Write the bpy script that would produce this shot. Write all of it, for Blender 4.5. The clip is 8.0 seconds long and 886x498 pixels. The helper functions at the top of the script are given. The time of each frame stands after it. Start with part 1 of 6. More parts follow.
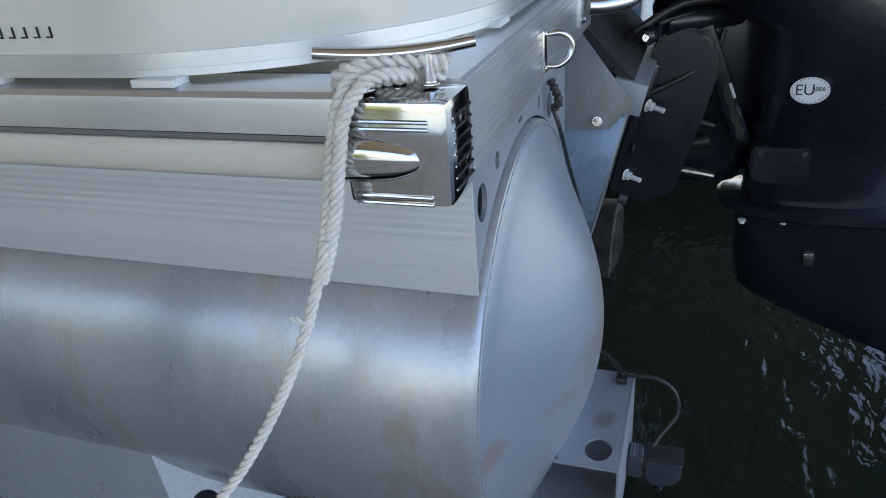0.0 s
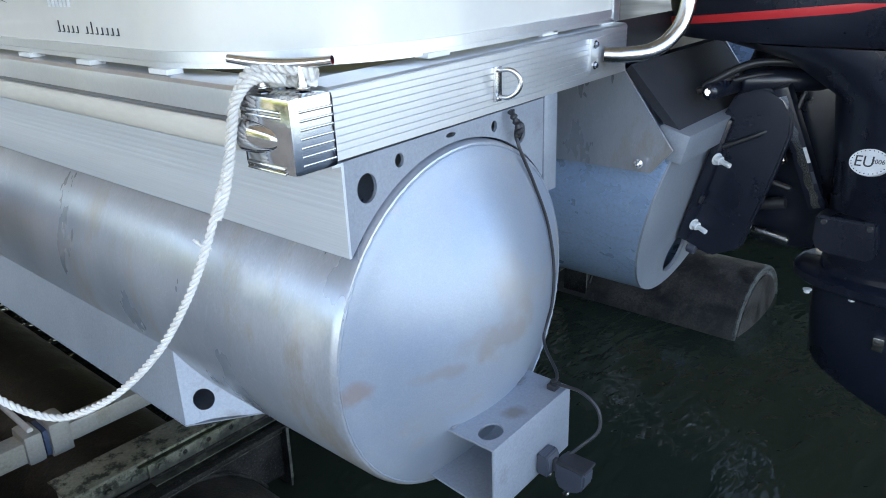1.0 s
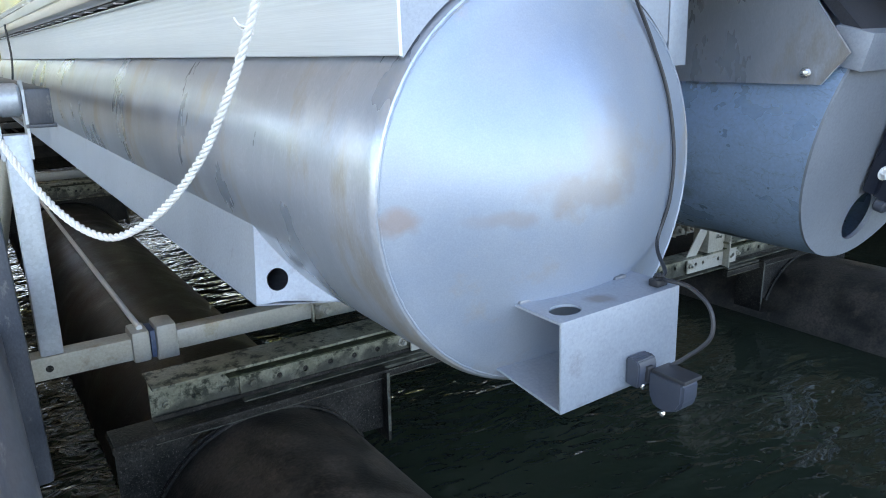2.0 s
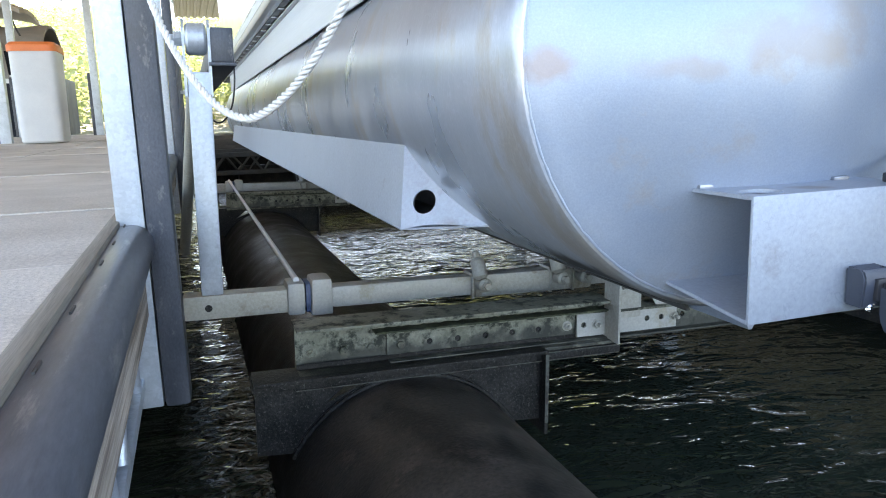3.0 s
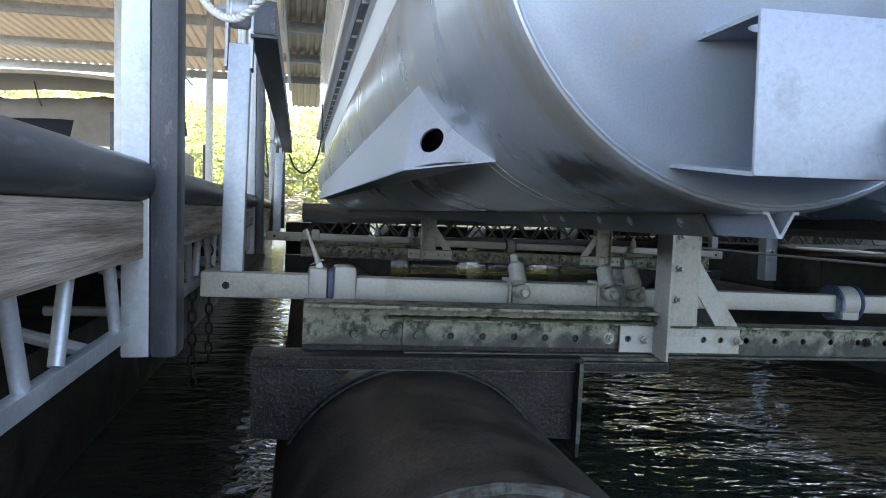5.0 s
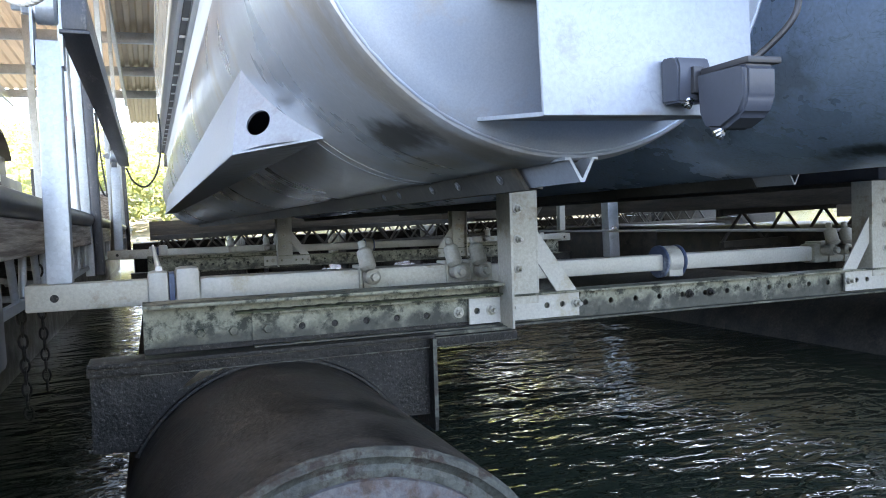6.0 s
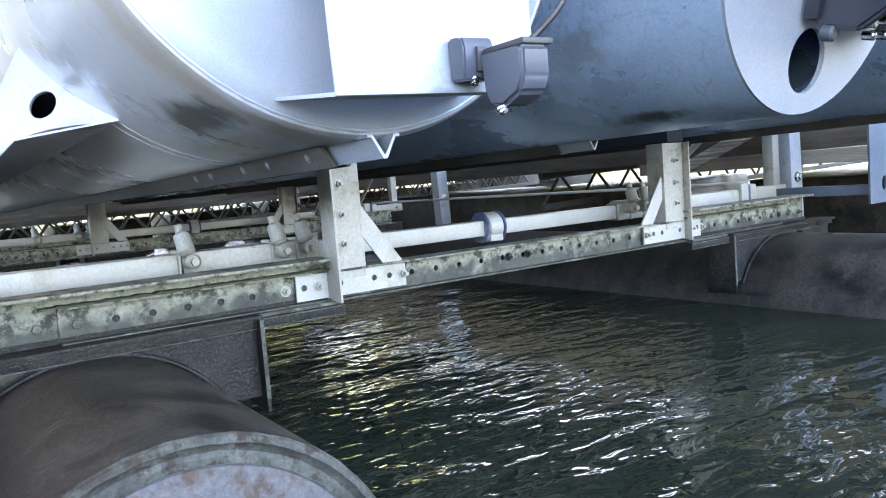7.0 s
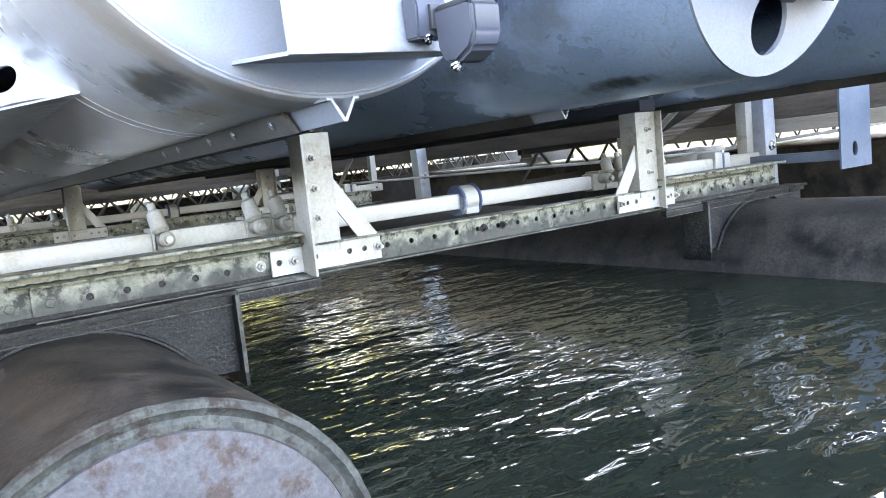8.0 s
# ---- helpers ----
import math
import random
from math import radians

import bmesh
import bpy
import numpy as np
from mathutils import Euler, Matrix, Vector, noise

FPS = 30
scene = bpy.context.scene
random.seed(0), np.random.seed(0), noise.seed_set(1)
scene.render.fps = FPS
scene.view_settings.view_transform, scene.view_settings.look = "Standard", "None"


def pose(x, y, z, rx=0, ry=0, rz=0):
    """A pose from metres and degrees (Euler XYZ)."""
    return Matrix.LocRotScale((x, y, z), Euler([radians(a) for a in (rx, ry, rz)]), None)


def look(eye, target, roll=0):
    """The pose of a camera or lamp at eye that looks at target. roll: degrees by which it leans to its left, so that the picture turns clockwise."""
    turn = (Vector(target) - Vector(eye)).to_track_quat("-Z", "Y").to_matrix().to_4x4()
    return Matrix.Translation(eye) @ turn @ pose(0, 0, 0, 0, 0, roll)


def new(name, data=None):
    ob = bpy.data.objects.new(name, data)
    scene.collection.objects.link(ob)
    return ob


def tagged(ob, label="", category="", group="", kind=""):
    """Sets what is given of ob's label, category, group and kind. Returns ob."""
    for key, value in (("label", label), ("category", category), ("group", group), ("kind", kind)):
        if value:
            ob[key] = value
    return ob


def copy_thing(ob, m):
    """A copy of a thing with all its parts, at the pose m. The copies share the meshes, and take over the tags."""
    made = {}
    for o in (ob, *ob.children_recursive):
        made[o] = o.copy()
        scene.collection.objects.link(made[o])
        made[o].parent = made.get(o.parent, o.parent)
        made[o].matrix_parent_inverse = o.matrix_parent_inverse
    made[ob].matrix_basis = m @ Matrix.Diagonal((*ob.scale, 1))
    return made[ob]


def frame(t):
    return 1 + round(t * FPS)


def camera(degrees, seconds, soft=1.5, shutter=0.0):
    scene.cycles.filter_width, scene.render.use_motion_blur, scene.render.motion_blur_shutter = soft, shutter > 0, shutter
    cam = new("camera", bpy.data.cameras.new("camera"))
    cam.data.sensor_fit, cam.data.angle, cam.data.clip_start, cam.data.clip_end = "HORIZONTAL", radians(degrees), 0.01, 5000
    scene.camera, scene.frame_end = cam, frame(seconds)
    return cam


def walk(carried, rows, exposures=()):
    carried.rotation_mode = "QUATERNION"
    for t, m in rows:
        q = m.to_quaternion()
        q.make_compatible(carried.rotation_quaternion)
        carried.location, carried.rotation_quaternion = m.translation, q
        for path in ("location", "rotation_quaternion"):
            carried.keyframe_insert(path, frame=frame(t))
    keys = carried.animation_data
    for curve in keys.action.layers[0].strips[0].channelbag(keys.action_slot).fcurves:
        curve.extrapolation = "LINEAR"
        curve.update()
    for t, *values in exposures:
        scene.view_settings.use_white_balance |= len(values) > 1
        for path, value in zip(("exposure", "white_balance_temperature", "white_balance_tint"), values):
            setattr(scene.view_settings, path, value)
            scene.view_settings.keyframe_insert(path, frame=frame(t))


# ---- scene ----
cam = camera(62.8, 8.0, soft=1.0)
PATH = [
    (0, (-0.93, -0.214, 0.606), (0.751, 0.42, -0.274), -4.7),
    (0.5, (-0.868, -0.522, 0.591), (0.706, 0.398, -0.231), -3.2),
    (1, (-0.899, -0.729, 0.599), (0.503, 0.483, -0.152), -2.3),
    (1.2, (-0.893, -0.787, 0.589), (0.426, 0.532, -0.133), -2.2),
    (2.3, (-0.684, -0.805, 0.075), (0.268, 0.885, -0.412), -2.3),
    (2.5, (-0.661, -0.769, 0.02), (0.194, 0.985, -0.42), -2.4),
    (3, (-0.652, -0.734, -0.058), (-0.022, 1.128, -0.425), -1.8),
    (3.5, (-0.666, -0.75, 0.01), (-0.196, 1.166, -0.318), 0.5),
    (4, (-0.534, -0.727, -0.177), (-0.191, 1.226, -0.435), 3.2),
    (4.2, (-0.499, -0.71, -0.212), (-0.18, 1.251, -0.439), 3.2),
    (5.3, (-0.484, -0.68, -0.346), (-0.018, 1.264, -0.421), 0.1),
    (5.5, (-0.486, -0.687, -0.352), (0.056, 1.237, -0.425), -0.7),
    (6, (-0.45, -0.708, -0.368), (0.295, 1.146, -0.457), -3.2),
    (6.5, (-0.446, -0.724, -0.375), (0.509, 1.028, -0.511), -4.9),
    (7, (-0.428, -0.737, -0.364), (0.696, 0.905, -0.565), -5.8),
    (7.5, (-0.413, -0.751, -0.377), (0.809, 0.815, -0.609), -6.2),
    (8, (-0.418, -0.762, -0.39), (0.732, 0.855, -0.646), -7.2),
]
walk(cam, [(t, look(eye, target, roll)) for t, eye, target, roll in PATH], exposures=[(0.0, 2.05, 7050, 16), (0.5, 2.62, 7000, 16), (1.2, 2.85, 6950, 15), (2.4, 3.2, 7000, 16), (3.0, 3.2, 7000, 17), (3.5, 2.85, 7050, 17), (4.0, 2.75, 6850, 17), (5.5, 3.2, 7000, 19), (6.5, 4.05, 7100, 21), (7.3, 4.7, 7150, 21), (8.0, 4.82, 7600, 23)])

# ---- world, sun and roofed shade ----
SUN_EL, SUN_AZ = radians(58), radians(25)
world = bpy.data.worlds.new("sky")
scene.world = world
world.use_nodes = True
wn = world.node_tree
sky = wn.nodes.new("ShaderNodeTexSky")
sky.sky_type, sky.sun_disc = "NISHITA", False
sky.sun_elevation, sky.sun_rotation = SUN_EL, SUN_AZ
wn.nodes["Background"].inputs["Strength"].default_value = 0.15
wn.links.new(sky.outputs[0], wn.nodes["Background"].inputs["Color"])
sun_data = bpy.data.lights.new("sun", "SUN")
sun_data.energy, sun_data.angle, sun_data.color = 5.0, radians(0.5), (1.0, 0.95, 0.86)
sun = new("sun", sun_data)
sun_from = Vector((math.sin(SUN_AZ) * math.cos(SUN_EL), math.cos(SUN_AZ) * math.cos(SUN_EL), math.sin(SUN_EL)))
sun.matrix_world = look(sun_from * 40, (0, 0, 0))

# ---- mesh helpers ----
PLACED = {}


def thing(name, at, label, category, group="", kind=""):
    ob = new(name)
    ob.empty_display_size = 0.1
    ob.location = at
    PLACED[ob.name] = Matrix.Translation(at)
    return tagged(ob, label, category, group, kind)


def part(name, bm, material, parent=None, label="", sharp=32.0):
    me = bpy.data.meshes.new(name)
    bmesh.ops.recalc_face_normals(bm, faces=bm.faces)
    for f in bm.faces:
        f.smooth = True
    bm.to_mesh(me)
    bm.free()
    me.set_sharp_from_angle(angle=radians(sharp))
    for m in material if isinstance(material, (list, tuple)) else (material,):
        me.materials.append(m)
    ob = new(name, me)
    PLACED[ob.name] = Matrix()
    if parent is not None:
        ob.parent = parent
        ob.matrix_parent_inverse = PLACED[parent.name].inverted()
    return tagged(ob, label)


def structure(name, bm, material, label, category, sharp=32.0, kind="structure"):
    return tagged(part(name, bm, material, None, label, sharp), label, category, "", kind)


def box(bm, x0, x1, y0, y1, z0, z1, bevel=0.0, m=None):
    tmp = bmesh.new()
    vs = [tmp.verts.new((x, y, z)) for x in (x0, x1) for y in (y0, y1) for z in (z0, z1)]
    for f in ((0, 1, 3, 2), (4, 6, 7, 5), (0, 4, 5, 1), (2, 3, 7, 6), (0, 2, 6, 4), (1, 5, 7, 3)):
        tmp.faces.new([vs[i] for i in f])
    if bevel:
        bmesh.ops.bevel(tmp, geom=list(tmp.edges), offset=bevel, segments=2, profile=0.6, affect="EDGES")
    join(bm, tmp, m)


def join(bm, tmp, m=None):
    if m is not None:
        tmp.transform(m)
    me = bpy.data.meshes.new("tmp")
    tmp.to_mesh(me)
    tmp.free()
    bm.from_mesh(me)
    bpy.data.meshes.remove(me)


def basis(p, q):
    """A turn that takes z to the way from p to q."""
    return (Vector(q) - Vector(p)).to_track_quat("Z", "Y").to_matrix().to_4x4()


def rod(bm, p, q, r, seg=16, r2=None, bevel=0.0):
    p, q = Vector(p), Vector(q)
    tmp = bmesh.new()
    r2 = r if r2 is None else r2
    length = (q - p).length
    rings = [(r, 0.0), (r2, length)]
    if bevel:
        rings = [(r - bevel, 0), (r, bevel), (r2, length - bevel), (r2 - bevel, length)]
    loops = []
    for rad, h in rings:
        loops.append([tmp.verts.new((rad * math.cos(a), rad * math.sin(a), h)) for a in (2 * math.pi * i / seg for i in range(seg))])
    for lo, hi in zip(loops, loops[1:]):
        for i in range(seg):
            tmp.faces.new((lo[i], lo[(i + 1) % seg], hi[(i + 1) % seg], hi[i]))
    tmp.faces.new(loops[0][::-1])
    tmp.faces.new(loops[-1])
    join(bm, tmp, Matrix.Translation(p) @ basis(p, q))


def bolt(bm, p, way, r=0.008, h=0.008, stud=0.01):
    """A hexagonal head on a washer, with a stud end."""
    p, w = Vector(p), Vector(way).normalized()
    rod(bm, p, p + w * 0.002, r * 1.35, 16)
    rod(bm, p + w * 0.002, p + w * (0.002 + h), r, 6, None, 0.001)
    if stud:
        rod(bm, p + w * (0.002 + h), p + w * (0.002 + h + stud), r * 0.55, 10, None, 0.001)


def lathe(bm, rings, seg=96, centre=(0, 0), close=True):
    """Rings (radius, y, lift) turned round an axis along y."""
    loops = []
    for ring in rings:
        r, y = ring[0], ring[1]
        up = ring[2] if len(ring) > 2 else 0
        if r < 1e-5:
            loops.append([bm.verts.new((centre[0], y, centre[1] + up))])
        else:
            loops.append([bm.verts.new((centre[0] + r * math.cos(a), y, centre[1] + up + r * math.sin(a))) for a in (2 * math.pi * i / seg for i in range(seg))])
    for lo, hi in zip(loops, loops[1:]):
        for i in range(seg):
            j = (i + 1) % seg
            if len(lo) == 1:
                bm.faces.new((lo[0], hi[j], hi[i]))
            elif len(hi) == 1:
                bm.faces.new((lo[i], lo[j], hi[0]))
            else:
                bm.faces.new((lo[i], lo[j], hi[j], hi[i]))


def circle(cx, cy, rx, ry=None, seg=28, turn=0.0):
    ry = rx if ry is None else ry
    out = []
    for i in range(seg):
        a = 2 * math.pi * i / seg
        u, v = rx * math.cos(a), ry * math.sin(a)
        out.append((cx + u * math.cos(turn) - v * math.sin(turn), cy + u * math.sin(turn) + v * math.cos(turn)))
    return out


def plate(bm, outer, holes=(), thick=0.006, m=None):
    """A flat plate with real holes, drawn in xy and thick along +z."""
    tmp = bmesh.new()
    edges = []
    for loop in (outer, *holes):
        vs = [tmp.verts.new((u, v, 0)) for u, v in loop]
        edges += [tmp.edges.new((vs[i], vs[(i + 1) % len(vs)])) for i in range(len(vs))]
    bmesh.ops.triangle_fill(tmp, use_beauty=True, edges=edges)
    res = bmesh.ops.extrude_face_region(tmp, geom=list(tmp.faces))
    bmesh.ops.translate(tmp, verts=[v for v in res["geom"] if isinstance(v, bmesh.types.BMVert)], vec=(0, 0, thick))
    join(bm, tmp, m)


# plates that stand in the xz plane, the yz plane, or lie flat
def in_xz(y):
    return Matrix(((1, 0, 0, 0), (0, 0, 1, y), (0, 1, 0, 0), (0, 0, 0, 1)))


def in_yz(x):
    return Matrix(((0, 0, 1, x), (1, 0, 0, 0), (0, 1, 0, 0), (0, 0, 0, 1)))


def flat(z):
    return Matrix.Translation((0, 0, z))


def extrude_y(bm, profile, y0, y1, closed=True, steps=1):
    """A profile of (x, z) drawn along y."""
    loops = [[bm.verts.new((x, y0 + (y1 - y0) * k / steps, z)) for x, z in profile] for k in range(steps + 1)]
    n = len(profile)
    for lo, hi in zip(loops, loops[1:]):
        for i in range(n if closed else n - 1):
            j = (i + 1) % n
            bm.faces.new((lo[i], lo[j], hi[j], hi[i]))
    if closed:
        bm.faces.new(loops[0])
        bm.faces.new(loops[-1][::-1])


def ragged_strip(bm, x0, x1, y0, y1, z0, z1, n, amp, seed):
    """A bar along x whose upper and front faces wander a little."""
    loops = []
    for k in range(n + 1):
        x = x0 + (x1 - x0) * k / n
        up, out = amp * noise.noise((k * 0.9, seed, 1.0)), amp * noise.noise((k * 1.3, seed, 7.0))
        loops.append([bm.verts.new(p) for p in ((x, y0 + out, z0), (x, y1, z0), (x, y1, z1 + up), (x, y0 + out, z1 + up))])
    for lo, hi in zip(loops, loops[1:]):
        for k in range(4):
            bm.faces.new((lo[k], lo[(k + 1) % 4], hi[(k + 1) % 4], hi[k]))
    bm.faces.new(loops[0])
    bm.faces.new(loops[-1][::-1])


def extrude_x(bm, profile, x0, x1, closed=True):
    """A profile of (y, z) drawn along x."""
    loops = [[bm.verts.new((x, y, z)) for y, z in profile] for x in (x0, x1)]
    n = len(profile)
    for i in range(n if closed else n - 1):
        j = (i + 1) % n
        bm.faces.new((loops[0][i], loops[0][j], loops[1][j], loops[1][i]))
    if closed:
        bm.faces.new(loops[0])
        bm.faces.new(loops[1][::-1])


def spline(points, n):
    """n + 1 places at even steps along a smooth line through the points."""
    pts = [Vector(p) for p in points]
    pts = [pts[0] * 2 - pts[1]] + pts + [pts[-1] * 2 - pts[-2]]
    fine = []
    for k in range(1, len(pts) - 2):
        a, b, c, d = pts[k - 1:k + 3]
        for i in range(24):
            s = i / 24
            fine.append(0.5 * ((2 * b) + (c - a) * s + (2 * a - 5 * b + 4 * c - d) * s * s + (3 * b - a - 3 * c + d) * s ** 3))
    fine.append(pts[-2])
    lengths = [0.0]
    for a, b in zip(fine, fine[1:]):
        lengths.append(lengths[-1] + (b - a).length)
    out, k = [], 0
    for i in range(n + 1):
        goal = lengths[-1] * i / n
        while k < len(fine) - 2 and lengths[k + 1] < goal:
            k += 1
        s = (goal - lengths[k]) / max(1e-9, lengths[k + 1] - lengths[k])
        out.append(fine[k].lerp(fine[k + 1], s))
    return out, lengths[-1]


def sweep(bm, line, radius, seg=8, offset=None, cap=True):
    """A round cord along a line of places; offset(i) shifts each ring in its own plane."""
    up = Vector((0.13, 0.21, 0.97)).normalized()
    loops, side = [], None
    for i, p in enumerate(line):
        way = (line[min(i + 1, len(line) - 1)] - line[max(i - 1, 0)]).normalized()
        side = (way.cross(up) if side is None else side - way * side.dot(way)).normalized()
        other = way.cross(side)
        c = p
        if offset is not None:
            u, v = offset(i)
            c = p + side * u + other * v
        r = radius(i) if callable(radius) else radius
        loops.append([bm.verts.new(c + side * r * math.cos(a) + other * r * math.sin(a)) for a in (2 * math.pi * k / seg for k in range(seg))])
    for lo, hi in zip(loops, loops[1:]):
        for k in range(seg):
            j = (k + 1) % seg
            bm.faces.new((lo[k], lo[j], hi[j], hi[k]))
    if cap:
        bm.faces.new(loops[0][::-1])
        bm.faces.new(loops[-1])


def laid_rope(bm, points, r, pitch=0.034, step=0.004):
    """Three strands laid round one another."""
    length = spline(points, 8)[1]
    line, _ = spline(points, max(12, int(length / step)))
    for k in range(3):
        def off(i, k=k):
            a = 2 * math.pi * (i * length / (len(line) - 1) / pitch + k / 3)
            return r * 0.52 * math.cos(a), r * 0.52 * math.sin(a)
        sweep(bm, line, r * 0.56, 7, off)


# ---- materials ----
def material(name, a, b, scale=5.0, rough=(0.4, 0.6), metal=0.0, bump=0.15, fine=90.0, stretch=(1, 1, 1), stain=None, stain_at=0.62,
             stain_scale=3.0, grain=0.25, spec=0.5, voronoi=0.0, coat=0.0, varied=0.0, mottle=0.5):
    """Two colours that blend in broad patches, a finer grain over them, stains with edges, and a fine relief."""
    mt = bpy.data.materials.new(name)
    mt.use_nodes = True
    nt = mt.node_tree
    bsdf = nt.nodes["Principled BSDF"]
    link = nt.links.new

    def node(kind, **values):
        nd = nt.nodes.new(kind)
        for key, val in values.items():
            nd.inputs[key].default_value = val
        return nd

    co = nt.nodes.new("ShaderNodeTexCoord")
    mp = node("ShaderNodeMapping")
    mp.inputs["Scale"].default_value = stretch
    link(co.outputs["Object"], mp.inputs["Vector"])
    broad = node("ShaderNodeTexNoise", Scale=scale, Detail=5.0, Roughness=0.6)
    link(mp.outputs[0], broad.inputs["Vector"])
    small = node("ShaderNodeTexNoise", Scale=fine, Detail=3.0, Roughness=0.65)
    link(mp.outputs[0], small.inputs["Vector"])
    ramp = nt.nodes.new("ShaderNodeValToRGB")
    ramp.color_ramp.elements[0].position, ramp.color_ramp.elements[1].position = 0.5 - mottle * 0.35, 0.5 + mottle * 0.35
    ramp.color_ramp.elements[0].color, ramp.color_ramp.elements[1].color = (*a, 1), (*b, 1)
    link(broad.outputs["Fac"], ramp.inputs["Fac"])
    colour = ramp.outputs["Color"]
    if voronoi:
        cell = node("ShaderNodeTexVoronoi", Scale=voronoi)
        link(mp.outputs[0], cell.inputs["Vector"])
        hsv = node("ShaderNodeHueSaturation")
        rng = node("ShaderNodeMapRange")
        rng.inputs["To Min"].default_value, rng.inputs["To Max"].default_value = 0.91, 1.08
        link(cell.outputs["Color"], rng.inputs["Value"])
        link(rng.outputs[0], hsv.inputs["Value"])
        link(colour, hsv.inputs["Color"])
        colour = hsv.outputs["Color"]
    if varied:
        info = nt.nodes.new("ShaderNodeObjectInfo")
        shift = node("ShaderNodeMath")
        shift.operation = "MULTIPLY"
        shift.inputs[1].default_value = 60.0
        link(info.outputs["Random"], shift.inputs[0])
        link(shift.outputs[0], mp.inputs["Location"])
        rng = node("ShaderNodeMapRange")
        rng.inputs["To Min"].default_value, rng.inputs["To Max"].default_value = 1 - varied, 1 + varied
        link(info.outputs["Random"], rng.inputs["Value"])
        hsv = node("ShaderNodeHueSaturation")
        link(rng.outputs[0], hsv.inputs["Value"])
        link(colour, hsv.inputs["Color"])
        colour = hsv.outputs["Color"]
    if stain is not None:
        sn = node("ShaderNodeTexNoise", Scale=stain_scale, Detail=7.0, Roughness=0.7)
        link(mp.outputs[0], sn.inputs["Vector"])
        sr = nt.nodes.new("ShaderNodeValToRGB")
        sr.color_ramp.elements[0].position, sr.color_ramp.elements[1].position = stain_at - 0.04, stain_at + 0.06
        link(sn.outputs["Fac"], sr.inputs["Fac"])
        mix = nt.nodes.new("ShaderNodeMix")
        mix.data_type = "RGBA"
        mix.inputs["B"].default_value = (*stain, 1)
        link(sr.outputs["Color"], mix.inputs["Factor"])
        for socket in mix.inputs:
            if socket.type == "RGBA" and socket.name == "A":
                link(colour, socket)
            if socket.type == "RGBA" and socket.name == "B":
                socket.default_value = (*stain, 1)
        colour = [o for o in mix.outputs if o.type == "RGBA"][0]
    gr = node("ShaderNodeMapRange")
    gr.inputs["To Min"].default_value, gr.inputs["To Max"].default_value = 1 - grain, 1 + grain
    gr.inputs["From Min"].default_value, gr.inputs["From Max"].default_value = 0.25, 0.75
    link(small.outputs["Fac"], gr.inputs["Value"])
    hsv = node("ShaderNodeHueSaturation")
    link(gr.outputs[0], hsv.inputs["Value"])
    link(colour, hsv.inputs["Color"])
    link(hsv.outputs["Color"], bsdf.inputs["Base Color"])
    rr = node("ShaderNodeMapRange")
    rr.inputs["To Min"].default_value, rr.inputs["To Max"].default_value = rough
    rr.inputs["From Min"].default_value, rr.inputs["From Max"].default_value = 0.3, 0.7
    link(broad.outputs["Fac"], rr.inputs["Value"])
    link(rr.outputs[0], bsdf.inputs["Roughness"])
    bsdf.inputs["Metallic"].default_value = metal
    bsdf.inputs["Specular IOR Level"].default_value = spec
    bsdf.inputs["Coat Weight"].default_value = coat
    if bump:
        bp = node("ShaderNodeBump", Strength=bump, Distance=0.002)
        link(small.outputs["Fac"], bp.inputs["Height"])
        link(bp.outputs[0], bsdf.inputs["Normal"])
    return mt


ALU = material("mill_aluminium", (0.36, 0.39, 0.435), (0.46, 0.485, 0.525), 3.2, (0.24, 0.38), 0.52, 0.05, 200, (0.7, 1.6, 0.7), stain=(0.40, 0.375, 0.345), stain_at=0.57, stain_scale=3.0, grain=0.08, mottle=0.4)
# Dull oxidised aluminium, with the sky's blue light put into its base colour.
ALU_DULL = material("dull_sky_blue_aluminium", (0.35, 0.495, 0.70), (0.45, 0.595, 0.79), 4.0, (0.22, 0.36), 0.45, 0.06, 160, (1, 0.8, 1), stain=(0.32, 0.43, 0.57), stain_at=0.60, stain_scale=7.0, grain=0.14)
# Cool and warm mottle: grime, plus sky and roof reflections put into the colour.
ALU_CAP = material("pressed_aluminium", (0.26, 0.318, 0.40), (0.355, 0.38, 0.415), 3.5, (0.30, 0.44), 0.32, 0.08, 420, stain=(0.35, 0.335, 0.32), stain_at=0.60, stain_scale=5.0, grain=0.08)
ALU_SHEET = material("sheet_aluminium", (0.30, 0.33, 0.375), (0.365, 0.395, 0.44), 5.0, (0.44, 0.58), 0.42, 0.06, 180, stain=(0.27, 0.28, 0.30), stain_at=0.64, stain_scale=9.0, grain=0.10)
ALU_PLATE = material("dark_bare_plate", (0.27, 0.28, 0.30), (0.34, 0.35, 0.37), 5.0, (0.30, 0.40), 0.85, 0.04, 180, grain=0.06)
ALU_RAIL = material("anodised_rail", (0.66, 0.68, 0.71), (0.74, 0.76, 0.78), 4.0, (0.36, 0.46), 0.9, 0.03, 150, grain=0.04)
PALE_SKIRT = material("pale_ribbed_skirt", (0.66, 0.69, 0.72), (0.75, 0.77, 0.79), 3.0, (0.42, 0.55), 0.55, 0.06, 140, (1, 0.05, 6), grain=0.07)
CHROME = material("chrome", (0.56, 0.565, 0.575), (0.66, 0.665, 0.675), 8.0, (0.06, 0.14), 1.0, 0.0, 80, grain=0.02)
STEEL = material("stainless_steel", (0.62, 0.62, 0.62), (0.72, 0.71, 0.70), 8.0, (0.16, 0.28), 1.0, 0.02, 120, grain=0.05)
